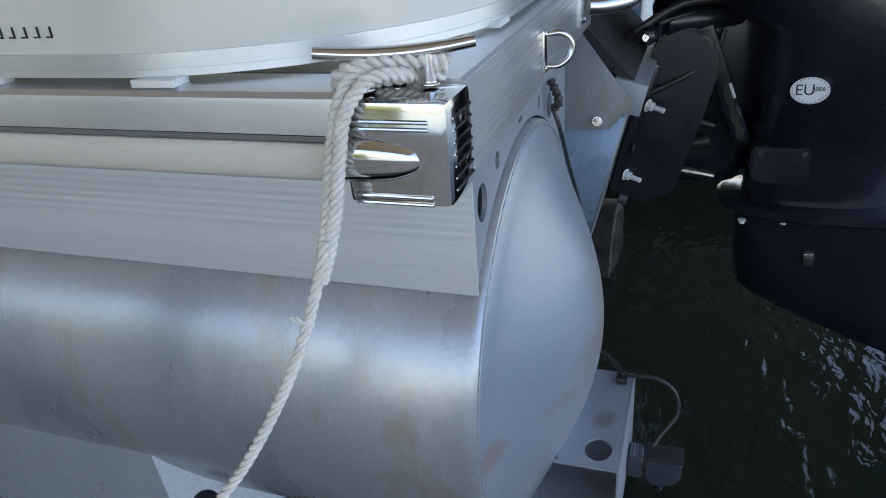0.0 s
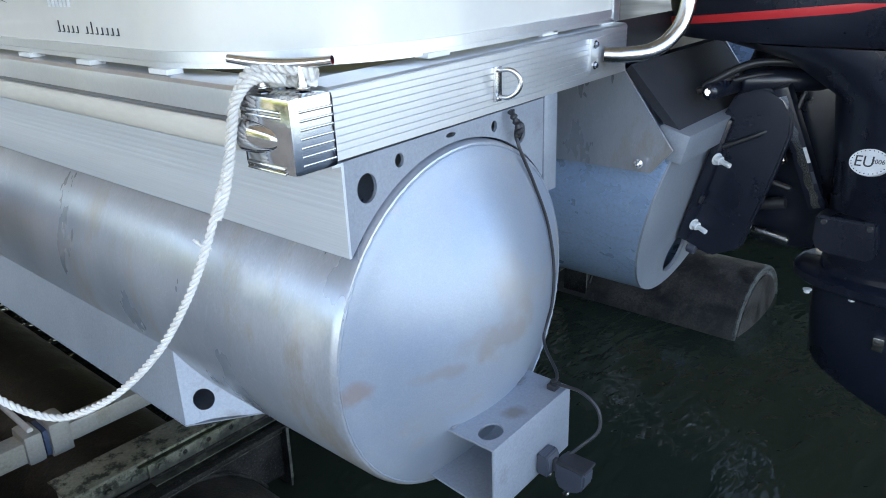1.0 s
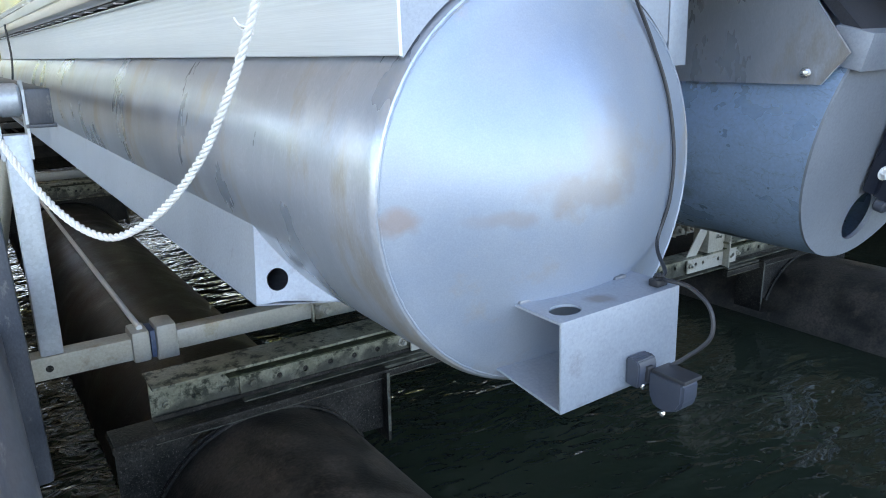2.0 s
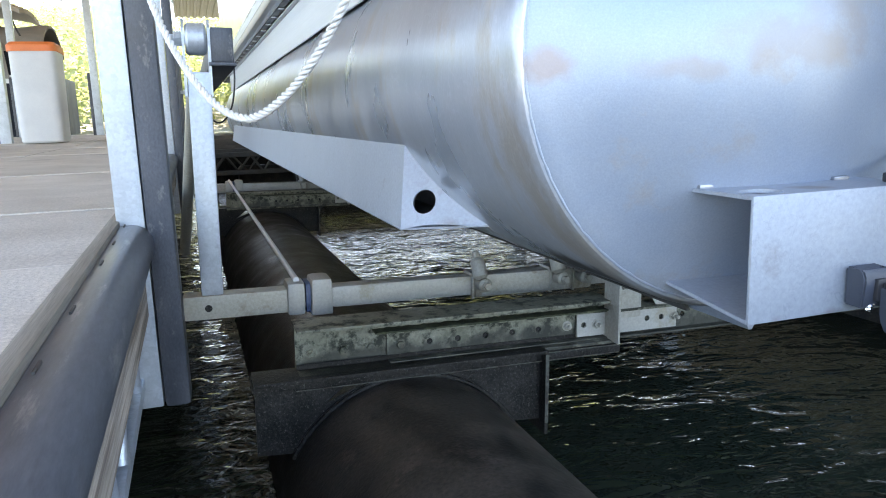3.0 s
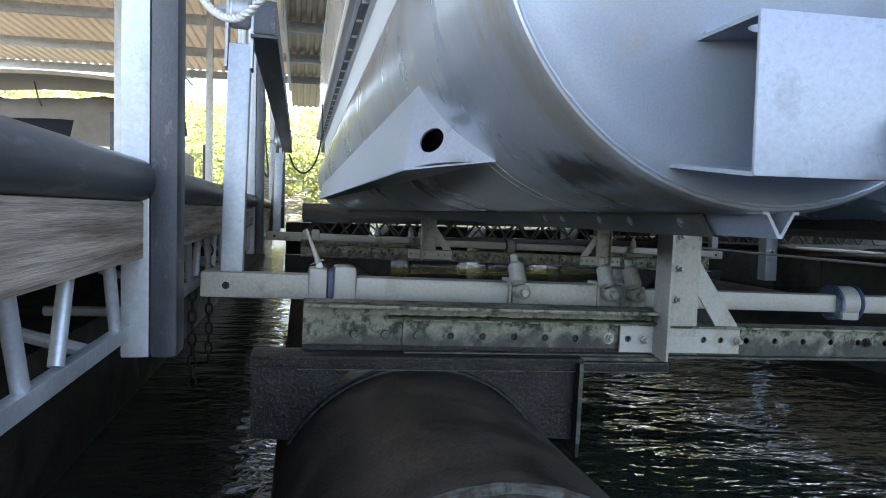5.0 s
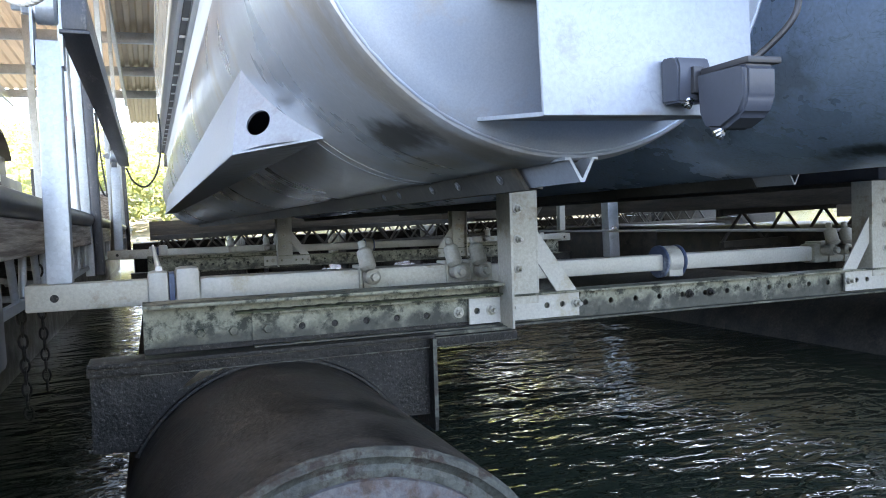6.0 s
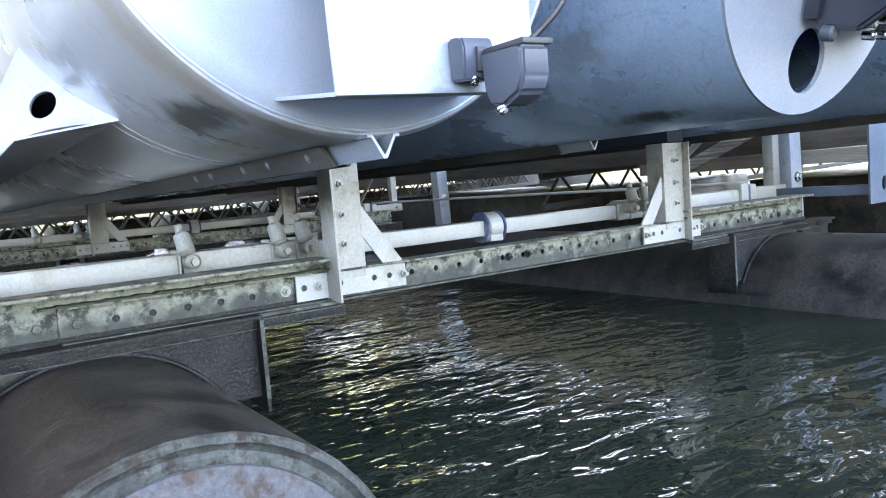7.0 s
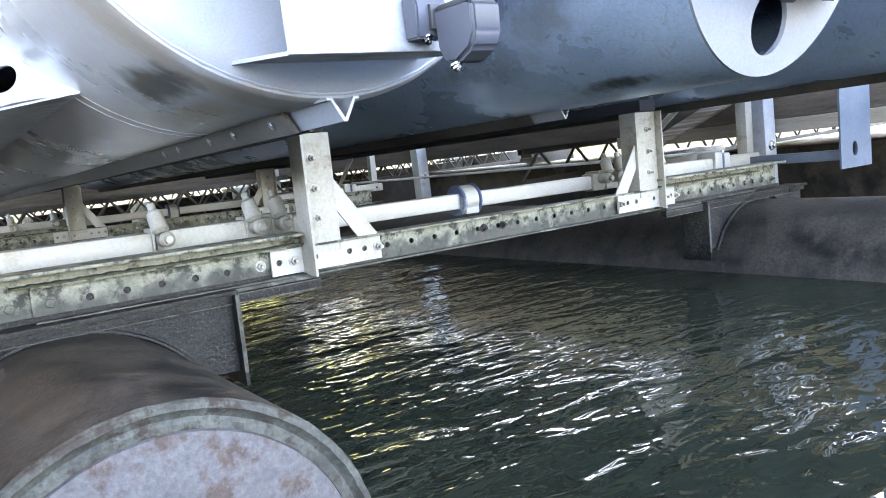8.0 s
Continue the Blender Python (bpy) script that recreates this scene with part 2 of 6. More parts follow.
CREAM = material("cream_gelcoat", (0.63, 0.62, 0.57), (0.67, 0.66, 0.61), 2.0, (0.16, 0.24), 0.0, 0.0, 60, grain=0.015, coat=0.3)
BUMPER = material("grey_vinyl_bumper", (0.58, 0.55, 0.48), (0.66, 0.63, 0.57), 4.0, (0.4, 0.55), 0.0, 0.1, 120, (1, 0.2, 1), stain=(0.28, 0.26, 0.23), stain_at=0.7, stain_scale=6.0, grain=0.06)
GALV = material("galvanised_steel", (0.44, 0.48, 0.52), (0.58, 0.62, 0.66), 7.0, (0.35, 0.55), 0.55, 0.08, 160, voronoi=115.0, grain=0.08, stain=(0.40, 0.43, 0.46), stain_at=0.6, stain_scale=9.0)
OLD_GALV = material("weathered_galvanised_steel", (0.34, 0.325, 0.27), (0.46, 0.445, 0.38), 5.0, (0.45, 0.65), 0.25, 0.25, 130, stain=(0.27, 0.23, 0.165), stain_at=0.60, stain_scale=9.0, grain=0.16)
BRIGHT_GALV = material("bright_galvanised_steel", (0.39, 0.38, 0.335), (0.48, 0.47, 0.42), 6.0, (0.45, 0.6), 0.25, 0.18, 150, stain=(0.36, 0.33, 0.25), stain_at=0.60, stain_scale=8.0, grain=0.12)
ALGAE = material("algae_stained_steel", (0.155, 0.155, 0.105), (0.33, 0.325, 0.25), 7.0, (0.45, 0.7), 0.2, 0.5, 120, stain=(0.026, 0.030, 0.018), stain_at=0.54, stain_scale=24.0, grain=0.3)
SLIME = material("wet_black_slime", (0.006, 0.006, 0.0055), (0.030, 0.028, 0.024), 9.0, (0.35, 0.7), 0.0, 1.0, 120, stain=(0.085, 0.080, 0.072), stain_at=0.60, stain_scale=190.0, grain=0.7, spec=0.25, mottle=0.3)
MOSS = material("dark_green_moss", (0.018, 0.022, 0.010), (0.075, 0.085, 0.04), 30.0, (0.7, 0.9), 0.0, 1.0, 130, grain=0.5)
BLUE_STEEL = material("blue_grey_steel", (0.075, 0.10, 0.13), (0.13, 0.16, 0.20), 6.0, (0.45, 0.65), 0.2, 0.1, 120, stain=(0.12, 0.10, 0.075), stain_at=0.62, stain_scale=9.0, grain=0.15)
# Timber of the far docks; the shade beneath them is put into the colour.
DARK_WOOD = material("shaded_dark_timber", (0.045, 0.036, 0.028), (0.12, 0.10, 0.08), 9.0, (0.7, 0.9), 0.0, 0.6, 90, (0.3, 0.3, 3), grain=0.3)
# Dark steel; on the far trusses the darkness is shade put into the colour.
DARK_STEEL = material("weathered_and_shaded_steel", (0.030, 0.028, 0.025), (0.085, 0.080, 0.070), 5.0, (0.5, 0.75), 0.1, 0.3, 90, stain=(0.10, 0.075, 0.05), stain_at=0.62, stain_scale=6.0, grain=0.25)
TANK = material("dark_polyethylene_tank", (0.015, 0.014, 0.012), (0.054, 0.046, 0.037), 9.0, (0.32, 0.65), 0.0, 0.8, 110, stain=(0.062, 0.050, 0.040), stain_at=0.58, stain_scale=11.0, grain=0.5, mottle=0.35, spec=0.4)
TANK_HEAD = material("flaking_tank_head", (0.075, 0.074, 0.074), (0.15, 0.145, 0.145), 14.0, (0.55, 0.75), 0.0, 0.6, 110, stain=(0.075, 0.052, 0.040), stain_at=0.53, stain_scale=14.0, grain=0.35)
TANK_RIM = material("lichened_tank_rim", (0.034, 0.034, 0.027), (0.115, 0.12, 0.097), 16.0, (0.6, 0.85), 0.0, 1.0, 130, stain=(0.040, 0.028, 0.020), stain_at=0.55, stain_scale=30.0, grain=0.4)
BLACK_RUBBER = material("black_dock_fender", (0.042, 0.047, 0.058), (0.085, 0.090, 0.104), 4.0, (0.30, 0.48), 0.0, 0.15, 90, (3, 0.4, 1.5), stain=(0.18, 0.175, 0.17), stain_at=0.62, stain_scale=12.0, grain=0.25)
CONCRETE = material("brushed_concrete", (0.49, 0.44, 0.375), (0.62, 0.57, 0.50), 4.0, (0.8, 0.95), 0.0, 0.5, 170, stain=(0.36, 0.32, 0.27), stain_at=0.60, stain_scale=2.6, grain=0.22, varied=0.05)
TRIM_WOOD = material("pale_treated_timber", (0.20, 0.175, 0.14), (0.34, 0.305, 0.25), 5.0, (0.65, 0.85), 0.0, 0.4, 100, (3, 0.12, 3), grain=0.25)
GREY_WOOD = material("grey_weathered_timber", (0.21, 0.165, 0.13), (0.52, 0.45, 0.375), 16.0, (0.7, 0.9), 0.0, 1.0, 90, (1.4, 0.10, 3.4), grain=0.3, mottle=0.28)
ROPE_WHITE = material("white_nylon_rope", (0.66, 0.63, 0.58), (0.80, 0.78, 0.74), 40.0, (0.7, 0.85), 0.0, 0.5, 600, stain=(0.45, 0.40, 0.33), stain_at=0.66, stain_scale=14.0, grain=0.12)
NAVY = material("dark_navy_paint", (0.008, 0.010, 0.018), (0.013, 0.016, 0.026), 5.0, (0.22, 0.36), 0.0, 0.03, 120, grain=0.1, coat=0.2)
BLACK_PLASTIC = material("black_plastic", (0.016, 0.016, 0.018), (0.03, 0.03, 0.034), 6.0, (0.35, 0.5), 0.0, 0.08, 150, grain=0.12)
GREY_PLASTIC = material("slate_grey_plastic", (0.042, 0.048, 0.064), (0.060, 0.067, 0.084), 8.0, (0.4, 0.52), 0.0, 0.06, 200, grain=0.08)
RED = material("red_stripe_vinyl", (0.55, 0.025, 0.03), (0.62, 0.035, 0.04), 8.0, (0.25, 0.35), 0.0, 0.0, 60, grain=0.03)
WHITE_DECAL = material("pale_decal_vinyl", (0.60, 0.62, 0.63), (0.70, 0.72, 0.73), 30.0, (0.35, 0.5), 0.0, 0.0, 200, grain=0.06)
INK = material("dark_print", (0.012, 0.014, 0.02), (0.02, 0.022, 0.03), 20.0, (0.4, 0.5), 0.0, 0.0, 100, grain=0.05)
BLUE_BAND = material("blue_plastic_band", (0.03, 0.05, 0.11), (0.07, 0.10, 0.17), 14.0, (0.4, 0.6), 0.0, 0.1, 90, stain=(0.25, 0.28, 0.33), stain_at=0.62, stain_scale=12.0, grain=0.2)
WHITE_PIPE = material("white_plastic_pipe", (0.66, 0.67, 0.66), (0.76, 0.76, 0.74), 6.0, (0.35, 0.5), 0.0, 0.03, 90, stain=(0.42, 0.42, 0.36), stain_at=0.66, stain_scale=8.0, grain=0.05)
BUNK = material("dark_carpeted_bunk", (0.018, 0.02, 0.026), (0.035, 0.037, 0.045), 8.0, (0.85, 0.98), 0.0, 0.6, 240, grain=0.25)


# ---- stains and darker patches with a place of their own ----
def add_spots(mt, spots):
    """Stains, scuffs and plainly darker patches: (x, y, z, radii, colour, strength), ragged at their edges."""
    nt = mt.node_tree
    bsdf = nt.nodes["Principled BSDF"]
    co = nt.nodes.new("ShaderNodeTexCoord")
    ragged = nt.nodes.new("ShaderNodeTexNoise")
    ragged.inputs["Scale"].default_value, ragged.inputs["Detail"].default_value = 28.0, 5.0
    nt.links.new(co.outputs["Object"], ragged.inputs["Vector"])
    for (x, y, z), (rx, ry, rz), tint, strength in spots:
        mp = nt.nodes.new("ShaderNodeMapping")
        mp.vector_type = "TEXTURE"
        mp.inputs["Location"].default_value, mp.inputs["Scale"].default_value = (x, y, z), (rx, ry, rz)
        nt.links.new(co.outputs["Object"], mp.inputs["Vector"])
        length = nt.nodes.new("ShaderNodeVectorMath")
        length.operation = "LENGTH"
        nt.links.new(mp.outputs[0], length.inputs[0])
        add = nt.nodes.new("ShaderNodeMath")
        add.operation = "MULTIPLY_ADD"
        add.inputs[1].default_value = 1.9
        nt.links.new(ragged.outputs["Fac"], add.inputs[0])
        nt.links.new(length.outputs["Value"], add.inputs[2])
        rng = nt.nodes.new("ShaderNodeMapRange")
        rng.inputs["From Min"].default_value, rng.inputs["From Max"].default_value = 2.05, 1.35
        rng.inputs["To Min"].default_value, rng.inputs["To Max"].default_value = 0.0, strength
        nt.links.new(add.outputs[0], rng.inputs["Value"])
        mix = nt.nodes.new("ShaderNodeMix")
        mix.data_type = "RGBA"
        old = bsdf.inputs["Base Color"].links[0].from_socket
        cin = [k for k in mix.inputs if k.type == "RGBA"]
        nt.links.new(old, cin[0])
        cin[1].default_value = (*tint, 1)
        nt.links.new(rng.outputs[0], mix.inputs[0])
        nt.links.new([k for k in mix.outputs if k.type == "RGBA"][0], bsdf.inputs["Base Color"])


add_spots(ALU_CAP, [((-0.284, -0.03, -0.012), (0.034, 0.2, 0.018), (0.30, 0.24, 0.21), 0.75),
                    ((-0.02, -0.09, 0.005), (0.12, 0.2, 0.032), (0.30, 0.265, 0.24), 0.6),
                    ((-0.15, -0.07, -0.018), (0.06, 0.2, 0.014), (0.31, 0.28, 0.26), 0.55),
                    ((0.02, -0.09, 0.06), (0.06, 0.2, 0.07), (0.33, 0.305, 0.285), 0.5)])
# two dark scuffs and a near-black patch low on the middle tube
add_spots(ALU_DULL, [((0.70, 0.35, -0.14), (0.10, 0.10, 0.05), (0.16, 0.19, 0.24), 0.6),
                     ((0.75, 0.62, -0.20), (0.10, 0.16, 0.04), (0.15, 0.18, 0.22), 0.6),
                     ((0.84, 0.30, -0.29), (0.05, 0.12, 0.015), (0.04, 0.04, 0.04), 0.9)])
# fine wandering scratches and shallow dents in bare metal
def add_wear(mt, scale, line, dent, change, stretch=(1, 1, 1)):
    nt = mt.node_tree
    bsdf = nt.nodes["Principled BSDF"]
    co = nt.nodes.new("ShaderNodeTexCoord")
    mp = nt.nodes.new("ShaderNodeMapping")
    mp.inputs["Scale"].default_value = stretch
    nt.links.new(co.outputs["Object"], mp.inputs["Vector"])
    nz = nt.nodes.new("ShaderNodeTexNoise")
    nz.inputs["Scale"].default_value, nz.inputs["Detail"].default_value, nz.inputs["Distortion"].default_value = scale, 4.0, 1.6
    nt.links.new(mp.outputs[0], nz.inputs["Vector"])
    off = nt.nodes.new("ShaderNodeMath")
    off.operation = "SUBTRACT"
    off.inputs[1].default_value = 0.5
    nt.links.new(nz.outputs["Fac"], off.inputs[0])
    ab = nt.nodes.new("ShaderNodeMath")
    ab.operation = "ABSOLUTE"
    nt.links.new(off.outputs[0], ab.inputs[0])
    rng = nt.nodes.new("ShaderNodeMapRange")
    rng.inputs["From Min"].default_value, rng.inputs["From Max"].default_value = 0.0, line
    rng.inputs["To Min"].default_value, rng.inputs["To Max"].default_value = 1.0 + change, 1.0
    nt.links.new(ab.outputs[0], rng.inputs["Value"])
    hsv = nt.nodes.new("ShaderNodeHueSaturation")
    nt.links.new(bsdf.inputs["Base Color"].links[0].from_socket, hsv.inputs["Color"])
    nt.links.new(rng.outputs[0], hsv.inputs["Value"])
    nt.links.new(hsv.outputs["Color"], bsdf.inputs["Base Color"])
    broad = nt.nodes.new("ShaderNodeTexNoise")
    broad.inputs["Scale"].default_value, broad.inputs["Detail"].default_value = scale * 0.8, 2.0
    nt.links.new(co.outputs["Object"], broad.inputs["Vector"])
    bp = nt.nodes.new("ShaderNodeBump")
    bp.inputs["Strength"].default_value, bp.inputs["Distance"].default_value = dent, 0.02
    nt.links.new(broad.outputs["Fac"], bp.inputs["Height"])
    if bsdf.inputs["Normal"].links:
        nt.links.new(bsdf.inputs["Normal"].links[0].from_socket, bp.inputs["Normal"])
    nt.links.new(bp.outputs[0], bsdf.inputs["Normal"])


add_wear(ALU, 7.0, 0.012, 0.26, 0.09, (1, 1.6, 1))
add_wear(ALU_DULL, 13.0, 0.014, 0.05, -0.24, (1, 1, 1.5))
add_wear(ALU_CAP, 9.0, 0.012, 0.06, 0.035)
add_wear(ALU_SHEET, 15.0, 0.008, 0.02, -0.10)
add_spots(ALGAE, [((-0.25 + 0.4 * k, 0.9, -0.612 + 0.0066 - 0.0105 * k), (0.34, 6.0, 0.040), (0.040, 0.042, 0.034), 0.85) for k in range(7)])
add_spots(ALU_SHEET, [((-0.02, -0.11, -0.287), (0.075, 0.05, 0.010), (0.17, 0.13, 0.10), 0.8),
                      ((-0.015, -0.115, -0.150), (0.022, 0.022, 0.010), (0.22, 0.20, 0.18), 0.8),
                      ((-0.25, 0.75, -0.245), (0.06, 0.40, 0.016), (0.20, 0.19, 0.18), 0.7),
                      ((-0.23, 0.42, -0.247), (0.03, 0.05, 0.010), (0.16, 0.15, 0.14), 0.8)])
# a dark and a tan patch low on the tube, two pale smears higher
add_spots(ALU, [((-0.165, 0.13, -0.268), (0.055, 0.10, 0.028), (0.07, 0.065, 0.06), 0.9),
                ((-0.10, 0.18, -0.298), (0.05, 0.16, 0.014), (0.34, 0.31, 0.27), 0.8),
                ((-0.30, 0.06, 0.09), (0.05, 0.05, 0.04), (0.70, 0.69, 0.66), 0.3),
                ((-0.29, 0.20, 0.12), (0.05, 0.04, 0.03), (0.70, 0.69, 0.66), 0.3)])

# ---- water ----
def water_material():
    mt = bpy.data.materials.new("dark_lake_water")
    mt.use_nodes = True
    nt = mt.node_tree
    b = nt.nodes["Principled BSDF"]
    b.inputs["Base Color"].default_value = (0.021, 0.028, 0.018, 1)
    b.inputs["Roughness"].default_value = 0.03
    b.inputs["IOR"].default_value = 1.333
    co = nt.nodes.new("ShaderNodeTexCoord")
    heights = []
    for scale, detail, stretch, amount in ((3.6, 2.0, (1.0, 2.0, 1.0), 1.0), (12.0, 2.0, (1.0, 1.8, 1.0), 0.30)):
        mp = nt.nodes.new("ShaderNodeMapping")
        mp.inputs["Scale"].default_value = stretch
        mp.inputs["Rotation"].default_value = (0, 0, 0.75)
        nz = nt.nodes.new("ShaderNodeTexNoise")
        nz.inputs["Scale"].default_value, nz.inputs["Detail"].default_value, nz.inputs["Distortion"].default_value = scale, detail, 0.6
        nt.links.new(co.outputs["Object"], mp.inputs["Vector"])
        nt.links.new(mp.outputs[0], nz.inputs["Vector"])
        mul = nt.nodes.new("ShaderNodeMath")
        mul.operation = "MULTIPLY"
        mul.inputs[1].default_value = amount
        nt.links.new(nz.outputs["Fac"], mul.inputs[0])
        heights.append(mul)
    add = nt.nodes.new("ShaderNodeMath")
    nt.links.new(heights[0].outputs[0], add.inputs[0])
    nt.links.new(heights[1].outputs[0], add.inputs[1])
    bp = nt.nodes.new("ShaderNodeBump")
    bp.inputs["Strength"].default_value, bp.inputs["Distance"].default_value = 1.0, 0.0155
    nt.links.new(add.outputs[0], bp.inputs["Height"])
    nt.links.new(bp.outputs[0], b.inputs["Normal"])
    return mt


WATER_Z = -0.93
bm = bmesh.new()
plate(bm, [(-400, -400), (400, -400), (400, 400), (-400, 400)], (), 0.01, flat(WATER_Z - 0.01))
structure("water", bm, water_material(), "dark rippled lake water under the boat and dock", "water")

# ---- pontoon boat ----
R = 0.3150
CX = 0.98            # the boat's middle line
LEN = 6.4
boat = thing("pontoon_boat", (CX, 3.0, -0.32), "aluminium pontoon boat with cream fence panels resting on a lift", "boat")


def cap_y(r, deep=0.099):
    s = min(1.0, r / (R - 0.010))
    return -deep * (1 - s * s) ** 1.45


def build_tube(x0, dome):
    bm = bmesh.new()
    rings = [(R - 0.013, -0.001), (R - 0.009, -0.0035), (R - 0.005, -0.002), (R - 0.002, 0.003), (R, 0.012), (R, 0.6), (R, 2.0), (R, LEN * 0.75), (R, LEN)]
    for k in range(1, 13):
        s = k / 12
        r = R * math.sqrt(max(0.0, 1 - s ** 2.2)) + 0.002
        rings.append((r, LEN + 0.9 * s, (R - r) * 0.75))
    lathe(bm, rings, 128, (x0, 0))
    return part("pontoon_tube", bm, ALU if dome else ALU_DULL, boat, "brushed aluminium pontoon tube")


port_tube = build_tube(0.0, True)
# the pressed dome that closes the tube, with a flange round it
bm = bmesh.new()
rings = [(R - 0.010, 0.004), (R - 0.010, -0.003)]
for k in range(1, 33):
    r = (R - 0.011) * (1 - k / 32)
    rings.append((r, cap_y(r) - 0.006))
lathe(bm, rings, 128)
part("end_cap", bm, ALU_CAP, port_tube, "pressed aluminium dome with brown stains", sharp=50)
bm = bmesh.new()
line = []
for k in range(181):
    a = radians(k * 2)
    wob = 0.0003 * math.sin(k * 1.9)
    line.append(Vector(((R - 0.0095 + wob) * math.cos(a), -0.003 + 0.0006 * math.sin(k * 2.7), (R - 0.0095 + wob) * math.sin(a))))
sweep(bm, line, lambda i: 0.0018 + 0.0003 * math.sin(i * 2.1), 8)
part("weld_bead", bm, ALU_CAP, port_tube, "rippled weld bead")
for y in (0.372, 0.408):
    bm = bmesh.new()
    ring_line = [Vector((R * math.cos(radians(k * 3)), y + 0.0005 * math.sin(k * 2.7), R * math.sin(radians(k * 3)))) for k in range(76, 101)]
    sweep(bm, ring_line, 0.0012, 6)
    part("ring_seam", bm, ALU, port_tube, "thin welded seam under the tube")


# a v-shaped keel under a tube
def keel(x0, y0, owner):
    bm = bmesh.new()
    zt = -R + 0.004
    prof = [(-0.021, zt), (-0.014, zt), (-0.0005, zt - 0.023), (0.0005, zt - 0.023), (0.014, zt), (0.021, zt),
            (0.021, zt - 0.003), (0.0160, zt - 0.003), (0.0025, zt - 0.0275), (-0.0025, zt - 0.0275), (-0.0160, zt - 0.003), (-0.021, zt - 0.003)]
    extrude_y(bm, [(x0 - 0.004 + x, z) for x, z in prof], y0, LEN)
    part("keel_channel", bm, ALU_SHEET, owner, "v-shaped aluminium keel")
    for side in (-1, 1):
        bm = bmesh.new()
        extrude_y(bm, [(x0 - 0.004 + side * x, z) for x, z in ((0.0225, zt - 0.0015), (0.0290, zt + 0.002), (0.0120, zt - 0.0300), (0.0060, zt - 0.0290))], y0 + 0.11, LEN)
        part("wear_strip", bm, DARK_STEEL, owner, "dark scuffed wear strip along the keel")
    for k in range(5 if x0 < 0.5 else 0):
        bm = bmesh.new()
        bolt(bm, (x0 - 0.004 - 0.0205, y0 + 0.16 + 0.13 * k + 0.02 * math.sin(k * 2.7), zt - 0.0135), (-0.88, 0, -0.47), 0.005, 0.0012, 0.0)
        part("rivet", bm, ALU_PLATE, owner)


keel(0.0, -0.022, port_tube)


# the lifting strake: a folded plate along the tube, closed by a slanting end with a round hole
def strake(side, x0, owner):
    a, b, c = (-0.2925, -0.100), (-0.323, -0.254), (-0.203, -0.243)
    bm = bmesh.new()
    ya, yb, yc = 0.520, 0.464, 0.356
    end = [Vector((a[0], ya, a[1])), Vector((b[0], yb, b[1])), Vector((c[0], yc, c[1]))]
    far = [Vector((p[0], 5.6, p[1] + 0.03)) for p in (a, b, c)]
    u = (end[1] - end[0]).normalized()
    n = u.cross(end[2] - end[0]).normalized()
    if n.y > 0:
        n = -n
    v = n.cross(u)
    flat_pts = [((p - end[0]).dot(u), (p - end[0]).dot(v)) for p in end]
    # the edge along the tube is hollow, the lower edge a little hollow
    outline = [flat_pts[0], flat_pts[1]]
    for k in range(1, 8):
        s = k / 8
        p = Vector(flat_pts[1]).lerp(Vector(flat_pts[2]), s)
        q = Vector(flat_pts[0]).lerp(Vector(flat_pts[1]), 0.5)
        outline.append(tuple(p + (q - p).normalized() * 0.010 * math.sin(math.pi * s)))
    outline.append(flat_pts[2])
    hole_c = (Vector((-0.294, 0.439, -0.199)) - end[0])
    hole = circle(hole_c.dot(u), hole_c.dot(v), 0.0215)
    m = Matrix(((u.x, v.x, n.x, end[0].x), (u.y, v.y, n.y, end[0].y), (u.z, v.z, n.z, end[0].z), (0, 0, 0, 1)))
    plate(bm, outline, [hole], 0.004, m @ Matrix.Translation((0, 0, -0.004)))
    # the two long faces, as sheet with thickness
    for p, q, fp, fq in ((end[0], end[1], far[0], far[1]), (end[1], end[2], far[1], far[2])):
        w = (q - p).cross(fp - p).normalized() * 0.003
        vs = [bm.verts.new(o + d) for d in (Vector(), w) for o in (p, q, fq, fp)]
        for f in ((0, 1, 2, 3), (7, 6, 5, 4), (0, 4, 5, 1), (1, 5, 6, 2), (2, 6, 7, 3), (3, 7, 4, 0)):
            bm.faces.new([vs[i] for i in f])
    m2 = Matrix.Translation((x0, 0, 0)) @ Matrix.Diagonal((side, 1, 1, 1))
    bm.transform(m2)
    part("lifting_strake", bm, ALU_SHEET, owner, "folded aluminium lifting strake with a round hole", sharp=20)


strake(1, 0.0, port_tube)
# ribbed skirt between the tube and the deck rail
bm = bmesh.new()
prof = [(-0.2580, 0.198)]
for k in range(41):
    z = 0.200 + 0.136 * k / 40
    rib = 0.0005 if (k % 3 == 0 and k > 18) else 0.0
    prof.append((-0.2590 - rib, z))
prof += [(-0.2755, 0.337), (-0.2755, 0.341), (-0.2545, 0.341), (-0.2545, 0.198)]
extrude_y(bm, prof, 0.002, LEN)
part("skirt", bm, PALE_SKIRT, port_tube, "pale ribbed aluminium skirt", sharp=25)

# gusset plate over the cap, with its holes
bm = bmesh.new()
outer = [(-0.2535, 0.340), (-0.2535, 0.196)]
for k in range(25):
    a = radians(142 - 104 * k / 24)
    outer.append(((R + 0.003) * math.cos(a), (R + 0.003) * math.sin(a)))
outer += [(0.2535, 0.200), (0.2535, 0.346)]
plate(bm, outer, [circle(-0.210, 0.2915, 0.0195, 0.0225), circle(-0.140, 0.317, 0.0095, 0.011), circle(0.099, 0.322, 0.0085, 0.010), circle(0.176, 0.296, 0.018, 0.0205),
                  circle(-0.018, 0.331, 0.012, 0.004)], 0.006, in_xz(0.006))
part("gusset_plate", bm, ALU_SHEET, boat, "bare aluminium gusset plate with round holes", sharp=20)
